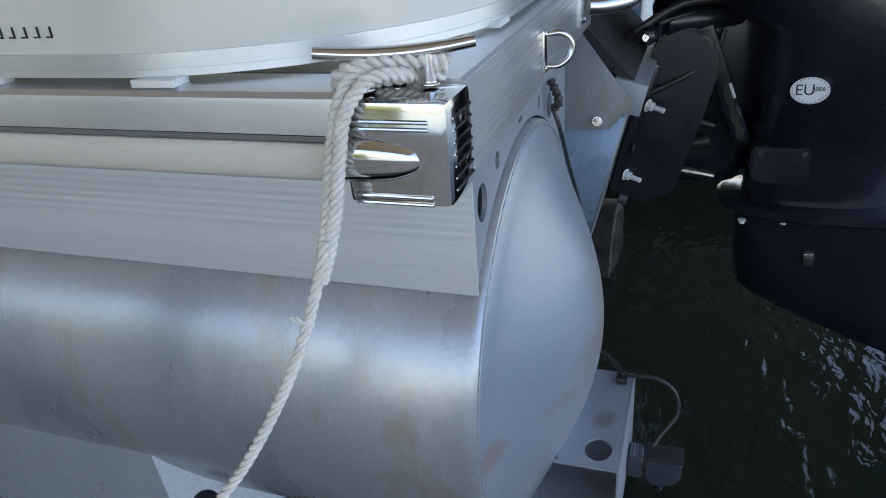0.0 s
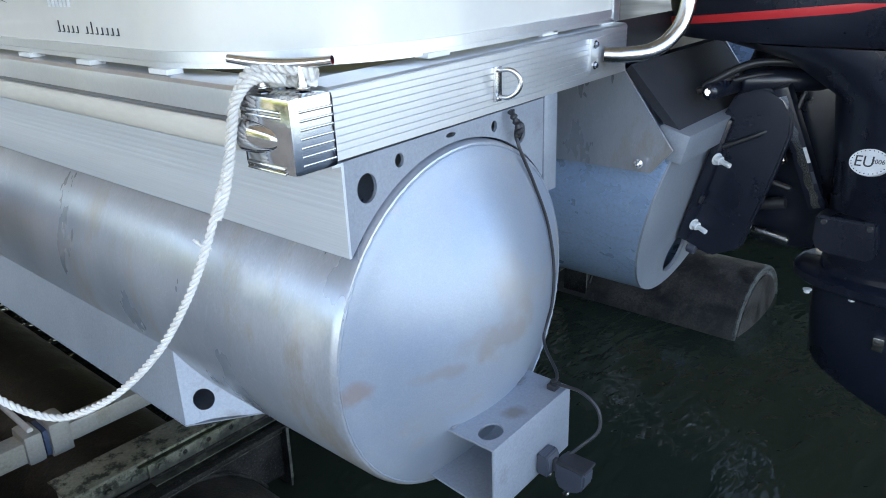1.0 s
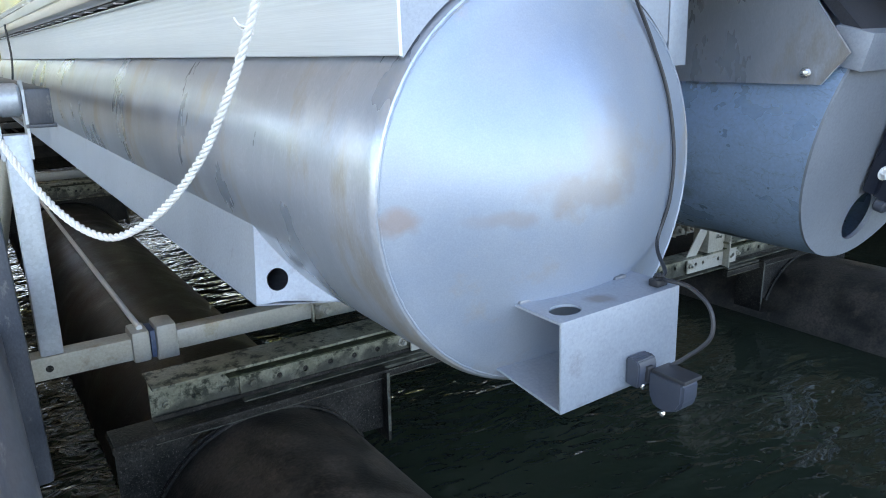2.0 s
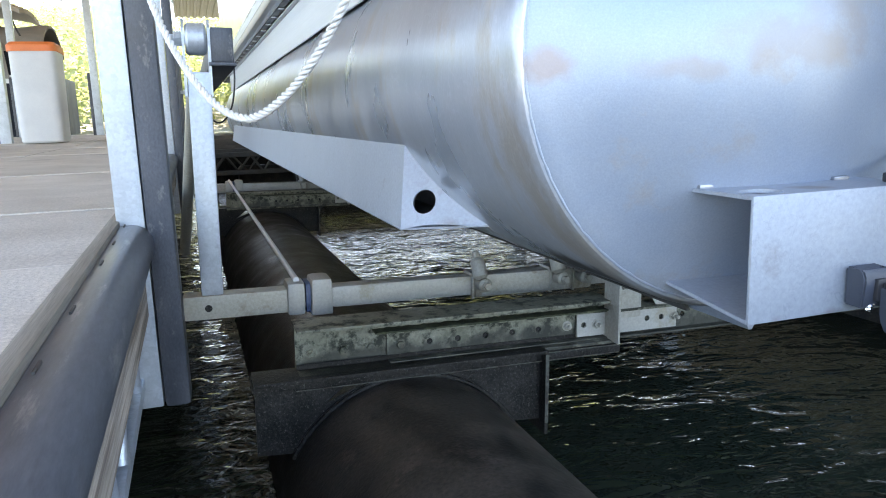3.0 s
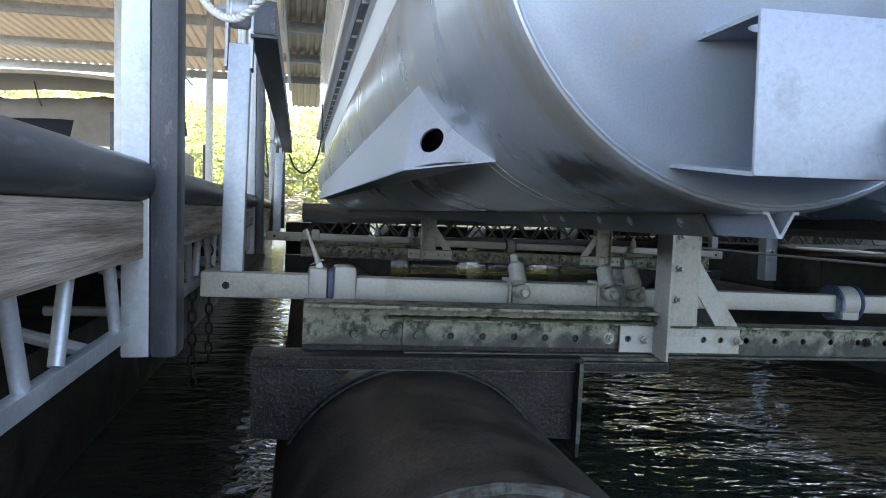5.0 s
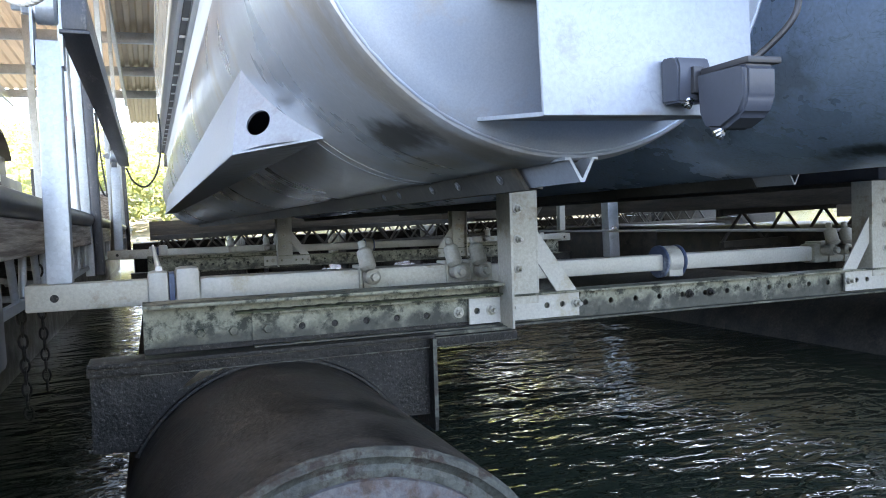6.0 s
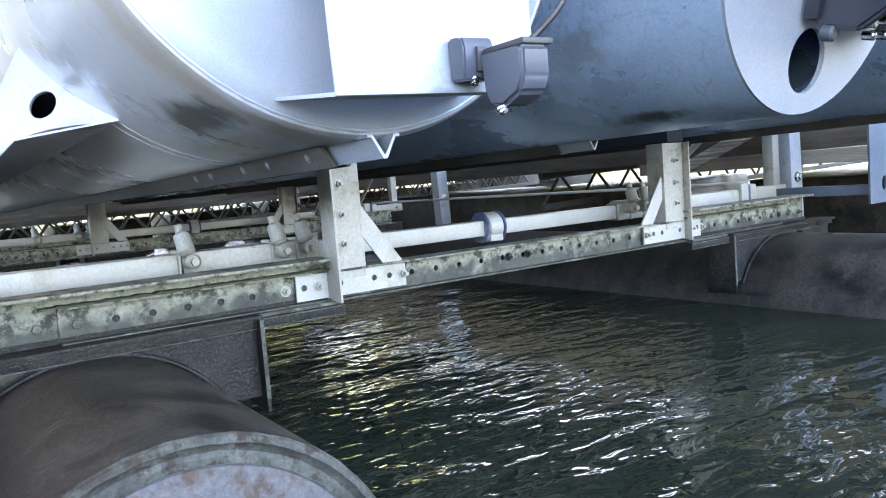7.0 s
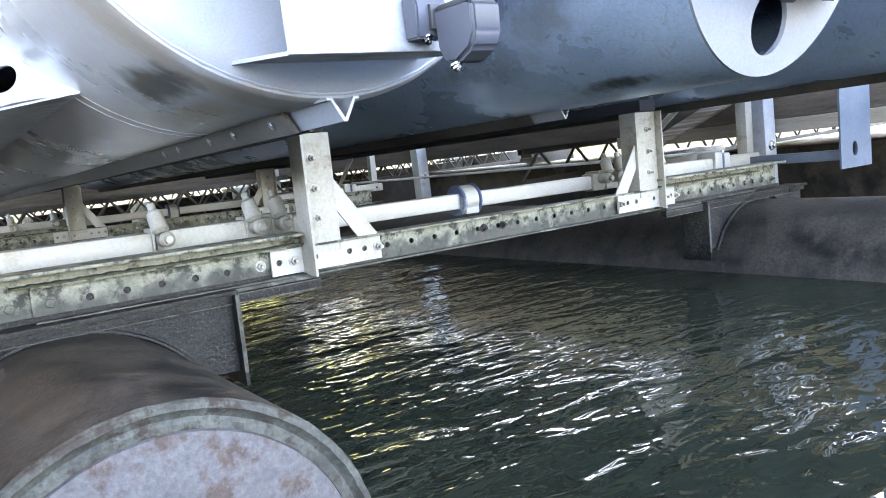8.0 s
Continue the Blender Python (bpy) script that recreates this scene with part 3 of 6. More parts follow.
bm = bmesh.new()
box(bm, 0.2555, 0.300, 0.004, 0.010, 0.16, 0.352, 0.001)
box(bm, 0.254, 0.259, 0.010, 0.16, 0.16, 0.352, 0.001)
part("gusset_flange", bm, ALU_SHEET, boat)

# channel bracket on the cap that carries the transducer
bracket = thing("transducer_bracket", (0, -0.08, -0.285), "folded aluminium bracket with a round hole on the tube's cap", "bracket")
bm = bmesh.new()
back = []
for k in range(15):
    x = 0.116 - 0.238 * k / 14
    back.append((x, cap_y(math.hypot(x, 0.15)) - 0.004))
plate(bm, [(-0.122, -0.146), (0.116, -0.146)] + back, [circle(-0.083, -0.114, 0.025, 0.020)], 0.004, flat(-0.154))
part("top_flange", bm, ALU_SHEET, bracket, sharp=20)
bm = bmesh.new()
box(bm, -0.123, 0.117, -0.149, -0.1445, -0.2845, -0.1495, 0.0018)
part("front_face", bm, ALU_SHEET, bracket)
bm = bmesh.new()
back = []
for k in range(15):
    x = 0.116 - 0.238 * k / 14
    back.append((x, cap_y(math.hypot(x, 0.284)) - 0.003))
plate(bm, [(-0.122, -0.1445), (0.116, -0.1445)] + back, (), 0.004, flat(-0.2845))
# rises a little towards the dome
bm.transform(Matrix(((1, 0, 0, 0), (0, 1, 0, 0), (0, 0.11, 1, 0.11 * 0.1445), (0, 0, 0, 1))))
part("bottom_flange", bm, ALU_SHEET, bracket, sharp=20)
for x, z, sx in ((-0.118, -0.150, 0.020), (0.062, -0.150, 0.024)):
    bm = bmesh.new()
    rr = math.hypot(x, z)
    box(bm, x, x + sx, cap_y(rr) - 0.012, cap_y(rr) - 0.002, z - 0.003, z + 0.0045, 0.002)
    part("weld_tack", bm, ALU_PLATE, bracket)

# sonar transducer
ducer = thing("sonar_transducer", (0.04, -0.17, -0.30), "slate grey sonar transducer on a thin black cable", "transducer")
bm = bmesh.new()
prof = [(-0.1495, -0.275), (-0.1495, -0.234), (-0.156, -0.232), (-0.164, -0.236), (-0.171, -0.234), (-0.175, -0.244), (-0.172, -0.276)]
extrude_x(bm, prof, 0.004, 0.042)
bmesh.ops.bevel(bm, geom=list(bm.edges), offset=0.002, segments=2, affect="EDGES")
part("mount_block", bm, GREY_PLASTIC, ducer, "grey plastic mounting block")
bm = bmesh.new()
box(bm, 0.018, 0.030, -0.1785, -0.1725, -0.268, -0.244, 0.001)
part("mount_slot", bm, BLACK_PLASTIC, ducer)
bm = bmesh.new()
prof = [(-0.174, -0.249), (-0.228, -0.250), (-0.236, -0.254), (-0.235, -0.282), (-0.227, -0.296), (-0.204, -0.306), (-0.184, -0.303), (-0.176, -0.288)]
extrude_x(bm, prof, 0.022, 0.058)
bmesh.ops.bevel(bm, geom=list(bm.edges), offset=0.004, segments=3, affect="EDGES")
part("transducer_body", bm, GREY_PLASTIC, ducer, "rounded grey transducer shell")
bm = bmesh.new()
box(bm, 0.024, 0.062, -0.237, -0.180, -0.2530, -0.2470, 0.002)
part("transducer_lid", bm, BLACK_PLASTIC, ducer)
for p in ((0.018, -0.168, -0.274), (0.050, -0.168, -0.274), (0.024, -0.200, -0.306)):
    bm = bmesh.new()
    bolt(bm, p, (0, -0.4, -1), 0.0045, 0.004, 0.002)
    part("screw", bm, STEEL, ducer)
bm = bmesh.new()
cable = [(0.150, -0.003, 0.300), (0.150, -0.014, 0.270)]
for x, z in ((0.184, 0.20), (0.209, 0.12), (0.218, 0.03), (0.212, -0.05), (0.190, -0.12)):
    cable.append((x, cap_y(math.hypot(x, z)) - 0.012, z))
cable += [(0.128, -0.112, -0.138), (0.094, -0.136, -0.138), (0.098, -0.180, -0.140), (0.102, -0.214, -0.165), (0.096, -0.222, -0.205), (0.074, -0.198, -0.238), (0.050, -0.184, -0.252)]
line, _ = spline(cable, 140)
sweep(bm, line, 0.0032, 8)
part("cable", bm, BLACK_PLASTIC, ducer, "thin black cable with a drooping loop")
bm = bmesh.new()
line, _ = spline([(0.133, -0.004, 0.345), (0.139, -0.012, 0.325), (0.147, -0.014, 0.308), (0.152, -0.006, 0.298)], 20)
sweep(bm, line, lambda i: 0.006 + 0.0016 * math.sin(i * 1.7), 8)
part("cable_tie", bm, BLACK_PLASTIC, ducer, "twisted black cable wrap")
bm = bmesh.new()
box(bm, 0.080, 0.104, -0.138, -0.120, -0.1495, -0.138, 0.003)
bolt(bm, (0.092, -0.129, -0.138), (0, 0, 1), 0.006, 0.005, 0.0)
part("cable_clamp", bm, BLACK_PLASTIC, ducer, "black cable clamp with a steel screw")

# rear beam with fine ribs, side rail and chrome corner
bm = bmesh.new()
prof = [(0.0, 0.3445)]
nrib = 9
for k in range(nrib):
    z0 = 0.347 + 0.0925 * k / nrib
    z1 = 0.347 + 0.0925 * (k + 1) / nrib
    prof += [(0.0, z0 + 0.0008), (0.0, z1 - 0.0012), (0.0018, z1 - 0.0006)]
prof += [(0.001, 0.4400), (0.005, 0.4435), (0.060, 0.4475), (0.060, 0.3445)]
extrude_x(bm, prof, -0.268, 2 * CX + 0.268)
SLOPE = Matrix.Translation((0, 0, 0.0035)) @ Matrix(((1, 0, 0, 0), (0, 1, 0, 0), (0.009, 0, 1, 0), (0, 0, 0, 1)))
bm.transform(SLOPE)
bmesh.ops.bisect_plane(bm, geom=list(bm.verts) + list(bm.edges) + list(bm.faces), plane_co=(0.566, 0, 0), plane_no=(1, 0, 0), clear_outer=True)
part("rear_beam", bm, ALU_RAIL, boat, "finely ribbed aluminium rear beam", sharp=15)


def side_rail(side):
    bm = bmesh.new()
    prof = [(-0.262, 0.352), (-0.262, 0.448), (-0.318, 0.4485), (-0.3275, 0.446), (-0.3325, 0.4405), (-0.3335, 0.434), (-0.3335, 0.405), (-0.3290, 0.404), (-0.3290, 0.3985), (-0.3330, 0.3975)]
    for k in range(9):
        a = radians(80 - 150 * k / 8)
        prof.append((-0.3330 - 0.0075 * math.cos(a), 0.3785 + 0.0185 * math.sin(a)))
    prof += [(-0.329, 0.3585), (-0.318, 0.352)]
    extrude_y(bm, prof, 0.098, LEN)
    bm.transform(Matrix.Translation((CX, 0, 0)) @ Matrix.Diagonal((side, 1, 1, 1)) @ Matrix.Translation((-CX, 0, 0)))
    rail = part("side_rail", bm, ALU_RAIL, boat, "aluminium side rail with a dark groove", sharp=25)
    bm = bmesh.new()
    prof = []
    for k in range(11):
        a = radians(84 - 160 * k / 10)
        prof.append((-0.3332 - 0.0085 * math.cos(a), 0.3785 + 0.0188 * math.sin(a)))
    prof += [(-0.3318, 0.3600), (-0.3318, 0.3972)]
    extrude_y(bm, prof, 0.099, LEN)
    bm.transform(Matrix.Translation((CX, 0, 0)) @ Matrix.Diagonal((side, 1, 1, 1)) @ Matrix.Translation((-CX, 0, 0)))
    part("rub_strip", bm, BUMPER, rail, "beige rounded rub strip with scuffs", sharp=40)
    bm = bmesh.new()
    box(bm, -0.3335, -0.3285, 0.099, LEN, 0.3985, 0.4040)
    bm.transform(Matrix.Translation((CX, 0, 0)) @ Matrix.Diagonal((side, 1, 1, 1)) @ Matrix.Translation((-CX, 0, 0)))
    part("groove_strip", bm, ALU_PLATE, rail)
    # black strip that draws the shade in the gap under the rail
    bm = bmesh.new()
    box(bm, -0.3020, -0.2790, 0.104, LEN, 0.3478, 0.3515)
    bm.transform(Matrix.Translation((CX, 0, 0)) @ Matrix.Diagonal((side, 1, 1, 1)) @ Matrix.Translation((-CX, 0, 0)))
    part("rail_underside", bm, BLACK_PLASTIC, rail, "dark strip standing in for the shaded gap under the rail")
    for k in range(24):
        bm = bmesh.new()
        y = 0.26 + 0.235 * k
        box(bm, -0.3000, -0.2765, y - 0.014, y + 0.014, 0.3435, 0.3472, 0.001)
        bm.transform(Matrix.Translation((CX, 0, 0)) @ Matrix.Diagonal((side, 1, 1, 1)) @ Matrix.Translation((-CX, 0, 0)))
        part("rail_clip", bm, ALU_RAIL, rail)


side_rail(1)
corner = bmesh.new()
box(corner, -0.3430, -0.2670, -0.0065, 0.100, 0.3405, 0.4420, 0.009)
cap_ob = part("corner_cap", corner, CHROME, boat, "chromed corner cap with raised ribs")
for k in range(7):
    bm = bmesh.new()
    z = 0.354 + 0.0115 * k
    rod(bm, (-0.329, -0.0050, z), (-0.272, -0.0050, z), 0.0024, 12, None, 0.001)
    part("rib", bm, CHROME, cap_ob)
for z, y1 in ((0.4235, 0.092), (0.3510, 0.092)):
    for s in (0, 1):
        bm = bmesh.new()
        rod(bm, (-0.3435, 0.012, z - 0.007 * s), (-0.3435, y1, z - 0.007 * s), 0.0022, 10, None, 0.001)
        part("rib", bm, CHROME, cap_ob)
# the swelling on the corner's flank, tapering to a point
bm = bmesh.new()
rings = []
for k in range(13):
    s = k / 12
    rings.append((0.0225 * math.sqrt(max(0.0, 1 - (1 - s) ** 2.4)) + 0.0006, 0.020 + 0.080 * s))
lathe(bm, rings, 32)
bm.transform(Matrix.Translation((-0.3400, 0, 0.3860)) @ Matrix.Diagonal((0.55, 1, 1, 1)))
part("boss", bm, CHROME, cap_ob, "chromed swelling that meets the rub strip", sharp=60)

# cleat on the rail
cleat = thing("cleat", (-0.30, 0.055, 0.445), "polished dock cleat with a rope looped round it", "cleat")
bm = bmesh.new()
ca, cb = Vector((-0.271, -0.014, 0.481)), Vector((-0.331, 0.124, 0.483))
line = [ca.lerp(cb, k / 20) + Vector((0, 0, -0.006 * math.sin(math.pi * k / 20))) for k in range(21)]
sweep(bm, line, lambda i: 0.0058 + 0.0018 * math.sin(math.pi * i / 20), 14)
part("horn_bar", bm, CHROME, cleat)
for s in (0.30, 0.70):
    bm = bmesh.new()
    p = ca.lerp(cb, s)
    rod(bm, (p.x, p.y, 0.4445), (p.x, p.y, 0.479), 0.0075, 16, 0.0065)
    rod(bm, (p.x, p.y, 0.4445), (p.x, p.y, 0.4475), 0.011, 20, None, 0.001)
    part("post", bm, CHROME, cleat)

# tow ring
ring = thing("tow_ring", (0.10, -0.01, 0.39), "stainless steel tow ring on the rear beam", "tow ring")
bm = bmesh.new()
box(bm, 0.088, 0.107, -0.0055, 0.0005, 0.366, 0.424, 0.0018)
part("ring_plate", bm, STEEL, ring)
bm = bmesh.new()
line, _ = spline([(0.098, -0.006, 0.418), (0.103, -0.025, 0.419), (0.109, -0.037, 0.409), (0.111, -0.040, 0.396), (0.108, -0.035, 0.383), (0.102, -0.022, 0.374), (0.098, -0.006, 0.374)], 40)
sweep(bm, line, 0.0042, 12)
part("loop", bm, STEEL, ring)
for z in (0.371, 0.419):
    bm = bmesh.new()
    rod(bm, (0.0965, -0.0075, z), (0.0965, -0.004, z), 0.0045, 12, None, 0.001)
    part("screw", bm, STEEL, ring)

# fence: cream panel with a rounded corner on an aluminium rail, held off the deck by spacers
def fence_line(inset, corner_r, x_side=-0.318, y_rear=0.022, far=LEN, right=0.57):
    x, y = x_side + inset, y_rear + inset
    r = corner_r - inset
    pts = [(x, far), (x, 3.0), (x, 1.2), (x, 0.7)]
    for k in range(17):
        a = radians(180 + 90 * k / 16)
        pts.append((x + r + r * math.cos(a), y + r + r * math.sin(a) * 1.0))
    pts += [(0.15, y), (right, y)]
    return pts


def wall_along(bm, pts, z0, z1, thick):
    """An upright sheet along a line of (x, y), thickened to its right."""
    n = len(pts)
    normals = []
    for i in range(n):
        a, b = Vector(pts[max(i - 1, 0)]), Vector(pts[min(i + 1, n - 1)])
        d = (b - a).normalized()
        normals.append(Vector((-d.y, d.x)))
    loops = []
    for (x, y), nn in zip(pts, normals):
        loops.append([bm.verts.new((x, y, z0)), bm.verts.new((x, y, z1)), bm.verts.new((x + nn.x * thick, y + nn.y * thick, z1)), bm.verts.new((x + nn.x * thick, y + nn.y * thick, z0))])
    for lo, hi in zip(loops, loops[1:]):
        for k in range(4):
            bm.faces.new((lo[k], lo[(k + 1) % 4], hi[(k + 1) % 4], hi[k]))
    bm.faces.new(loops[0])
    bm.faces.new(loops[-1][::-1])


FR = 0.36
fence = thing("boat_fence", (0.1, 0.4, 0.452), "cream fence panel with a rounded corner on an aluminium rail", "fence")
bm = bmesh.new()
wall_along(bm, fence_line(0.0, FR), 0.4560, 0.4640, 0.028)
part("rail_lip", bm, ALU_RAIL, fence, "", sharp=25)
bm = bmesh.new()
wall_along(bm, fence_line(0.003, FR), 0.4640, 0.4665, 0.022)
part("rail_groove", bm, ALU_RAIL, fence, "", sharp=25)
bm = bmesh.new()
wall_along(bm, fence_line(0.001, FR), 0.4665, 0.4800, 0.026)
part("bottom_rail", bm, ALU_RAIL, fence, "grooved aluminium bottom rail", sharp=25)
bm = bmesh.new()
wall_along(bm, fence_line(0.006, FR), 0.4800, 1.10, 0.012)
part("fence_panel", bm, CREAM, fence, "glossy cream fence panel", sharp=25)
bm = bmesh.new()
wall_along(bm, fence_line(0.0, FR), 1.10, 1.13, 0.028)
part("top_rail", bm, ALU_RAIL, fence)
bm = bmesh.new()
box(bm, 0.541, 0.568, 0.020, 0.048, 0.4565, 1.10, 0.004)
part("end_post", bm, ALU_RAIL, fence)
spacer_at = [(-0.315, 0.315 + 0.24 * k, 0) for k in range(14)] + [(-0.02, 0.036, 90), (0.30, 0.036, 90), (0.52, 0.036, 90)]
for x, y, turn in spacer_at:
    bm = bmesh.new()
    box(bm, -0.014, 0.014, -0.026, 0.026, 0.4485, 0.4565, 0.001, pose(x, y, 0.0 + (0.004 if turn else 0), 0, 0, turn))
    part("spacer", bm, WHITE_PIPE, fence, "white plastic spacer")
# deck set back under the fence
bm = bmesh.new()
# runs 1.5 m past the hull, unseen, to darken reflections under the boat
box(bm, -0.255, 2 * CX + 0.255, 0.064, LEN + 1.5, 0.352, 0.4475)
part("deck", bm, BLACK_PLASTIC, boat, "dark deck edge under the fence")
# printed marks on the panel: unreadable lettering as bars, and two sweeping stripes
gx = -0.3135
for y0, y1, z0, z1 in ((0.590, 0.680, 0.540, 0.556),):
    for k in range(6):
        bm = bmesh.new()
        ya = y0 + (y1 - y0) * k / 6
        box(bm, gx, gx + 0.001, ya + 0.002, ya + 0.012, z0, z1)
        part("pale_print_bar", bm, WHITE_DECAL, fence)
for k in range(13):
    if k == 7:
        continue
    bm = bmesh.new()
    ya = 0.440 + 0.0175 * k
    tall = 0.020 if k in (5, 12) else 0.012
    box(bm, gx, gx + 0.001, ya + 0.002, ya + 0.011, 0.4975, 0.4992)
    box(bm, gx - 0.0001, gx + 0.0011, ya + 0.002, ya + 0.0042, 0.4975, 0.4975 + tall)
    part("dark_print_bar", bm, INK, fence)
for pts, mt in (([(0.86, 0.545), (1.10, 0.600), (1.9, 0.80), (1.9, 0.77), (1.10, 0.586)], INK), ([(0.98, 0.60), (1.15, 0.645), (1.9, 0.86), (1.9, 0.84), (1.15, 0.636)], BUMPER)):
    bm = bmesh.new()
    plate(bm, pts, (), 0.001, in_yz(gx))
    part("sweep_stripe", bm, mt, fence)

# curved grab pipe at the beam's end
pipe = thing("boarding_rail", (0.45, -0.02, 0.40), "bent stainless steel boarding rail bolted to the rear beam", "rail")
bm = bmesh.new()
box(bm, 0.405, 0.470, -0.0055, 0.0030, 0.372, 0.436, 0.0015)
part("flange", bm, ALU_RAIL, pipe)
for z in (0.384, 0.424):
    bm = bmesh.new()
    bolt(bm, (0.420, -0.0055, z), (0, -1, 0), 0.006, 0.005, 0.0)
    part("bolt", bm, STEEL, pipe)
bm = bmesh.new()
line, _ = spline([(0.448, -0.010, 0.402), (0.47, -0.040, 0.400), (0.515, -0.080, 0.405), (0.555, -0.105, 0.430), (0.585, -0.118, 0.480), (0.595, -0.122, 0.60), (0.595, -0.122, 0.85)], 60)
sweep(bm, line, 0.0155, 20)
part("pipe", bm, STEEL, pipe, sharp=60)

# middle tube with its raked transom plate
mid_tube = bmesh.new()
TILT = math.tan(radians(14.5))
def rake(z):
    return -0.028 - z * TILT
seg = 96
loops = []
ys = [None, 0.5, 1.5, 3.0, LEN]
for yv in ys:
    loop = []
    for k in range(seg):
        a = 2 * math.pi * k / seg
        x, z = R * math.cos(a), R * math.sin(a)
        loop.append(mid_tube.verts.new((CX + x, rake(z) if yv is None else yv, z)))
    loops.append(loop)
for lo, hi in zip(loops, loops[1:]):
    for k in range(seg):
        mid_tube.faces.new((lo[k], lo[(k + 1) % seg], hi[(k + 1) % seg], hi[k]))
def cut_slope(bm):
    """Takes away what lies over the slope where the motor sits."""
    bmesh.ops.bisect_plane(bm, geom=list(bm.verts) + list(bm.edges) + list(bm.faces), plane_co=(0, 0.062, 0.34), plane_no=(0, -0.16, 0.15), clear_outer=True)


cut_slope(mid_tube)
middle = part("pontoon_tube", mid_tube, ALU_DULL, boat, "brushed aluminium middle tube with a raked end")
RAKE_M = Matrix.Translation((CX, -0.028, 0)) @ Matrix.Rotation(radians(14.5), 4, "X") @ in_xz(0.0)
bm = bmesh.new()
ell = circle(0, 0, R - 0.001, (R - 0.001) / math.cos(radians(14.5)), 72)
plate(bm, ell, [circle(0.004, -0.222, 0.062, 0.062)], 0.010, RAKE_M @ Matrix.Translation((0, 0, -0.005)))
cut_slope(bm)
part("transom_plate", bm, ALU_SHEET, middle, "raked aluminium transom plate with an oval hole", sharp=20)
bm = bmesh.new()
box(bm, -0.295, 0.295, 0.140, 0.212, -0.030, 0.045, 0.003, RAKE_M)
part("transom_block", bm, ALU_SHEET, middle, "boxed aluminium transom top")
bm = bmesh.new()
plate(bm, [(0.052, 0.346), (-0.098, 0.184), (-0.086, 0.166), (0.066, 0.330)], (), 0.56, in_yz(CX - 0.28))
part("splash_plate", bm, BUNK, middle, "dark sloping plate under the motor")
for side in (-1, 1):
    bm = bmesh.new()
    plate(bm, [(0.055, 0.345), (-0.080, 0.165), (-0.03, 0.105), (0.60, 0.105), (0.60, 0.345)], (), 0.006, in_yz(CX + side * 0.3145 - 0.003))
    part("side_plate", bm, ALU, middle, "flat aluminium side plate sloping to the transom", sharp=20)
bm = bmesh.new()
bolt(bm, (CX - 0.329, -0.005, 0.128), (-1, -0.2, 0.1), 0.008, 0.008, 0.012)
part("drain_plug", bm, STEEL, middle)
keel(CX, 0.58, middle)
star_tube = build_tube(2 * CX, False)
bm = bmesh.new()
rings = [(R - 0.006, 0.006), (R - 0.001, 0.0), (R - 0.003, -0.006)]
for k in range(1, 17):
    r = (R - 0.006) * (1 - k / 16)
    rings.append((r, cap_y(r) - 0.006))
lathe(bm, rings, 64, (2 * CX, 0))
part("end_cap", bm, ALU_CAP, star_tube, sharp=50)
keel(2 * CX, -0.02, star_tube)

# ---- outboard motor ----
motor = thing("outboard_motor", (1.06, -0.3, -0.7), "dark navy outboard motor with a red stripe on its cowl", "outboard motor")
MX = 1.07
bm = bmesh.new()
for side in (-1, 1):
    prof = [(0.0, 0.20), (0.0, -0.130), (0.03, -0.160), (0.10, -0.165), (0.165, -0.11), (0.172, 0.12), (0.170, 0.215), (0.155, 0.262), (0.125, 0.292), (0.085, 0.303), (0.045, 0.295), (0.012, 0.265)]
    tmp = bmesh.new()
    plate(tmp, prof, (), 0.03, in_yz(0))
    bmesh.ops.bevel(tmp, geom=[e for e in tmp.edges if len(e.link_faces) == 2 and e.calc_face_angle(0) > 0.6], offset=0.006, segments=2, affect="EDGES")
    # aft of the transom plate
    tmp.transform(Matrix.Translation((0.10 + side * 0.125 - 0.015, 0, 0)) @ Matrix.Diagonal((1, -1, 1, 1)))
    tmp.transform(Matrix.Translation((CX, -0.036, 0)) @ Matrix.Rotation(radians(14.5), 4, "X"))
    join(bm, tmp)
tmp = bmesh.new()
box(tmp, -0.055, 0.255, -0.034, -0.004, -0.150, 0.205, 0.010)
tmp.transform(Matrix.Translation((CX, -0.036, 0)) @ Matrix.Rotation(radians(14.5), 4, "X"))
join(bm, tmp)
clampb = part("clamp_bracket", bm, NAVY, motor, "dark navy clamp bracket", sharp=40)
ML = Matrix.Translation((CX, -0.036, 0)) @ Matrix.Rotation(radians(14.5), 4, "X")
for x, z in ((-0.070, 0.105), (-0.048, -0.095), (0.22, 0.105), (0.22, -0.095)):
    bm = bmesh.new()
    bolt(bm, (0, 0, 0), (-0.45, -1, 0.05), 0.012, 0.014, 0.03)
    bm.transform(ML @ Matrix.Translation((x, -0.034, z)))
    part("bolt", bm, WHITE_PIPE, clampb, "pale capped mounting bolt")
bm = bmesh.new()
rod(bm, (-0.06, -0.036, -0.015), (-0.06, -0.030, -0.015), 0.012, 20)
bm.transform(ML)
part("pin_hole", bm, BLACK_PLASTIC, clampb)
bm = bmesh.new()
rod(bm, (-0.03, -0.06, -0.17), (-0.03, -0.034, -0.17), 0.016, 20, None, 0.004)
bm.transform(ML)
part("pin", bm, GREY_PLASTIC, clampb)
for k, (x, z) in enumerate(((0.03, -0.150), (0.055, -0.145), (0.08, -0.155), (0.035, -0.172), (0.062, -0.170), (0.05, -0.128), (0.075, -0.132))):
    bm = bmesh.new()
    rod(bm, (x, -0.10 - 0.01 * (k % 3), z), (x, -0.075, z), 0.009, 10, None, 0.003)
    bm.transform(ML)
    part("grease_fitting", bm, STEEL, clampb)
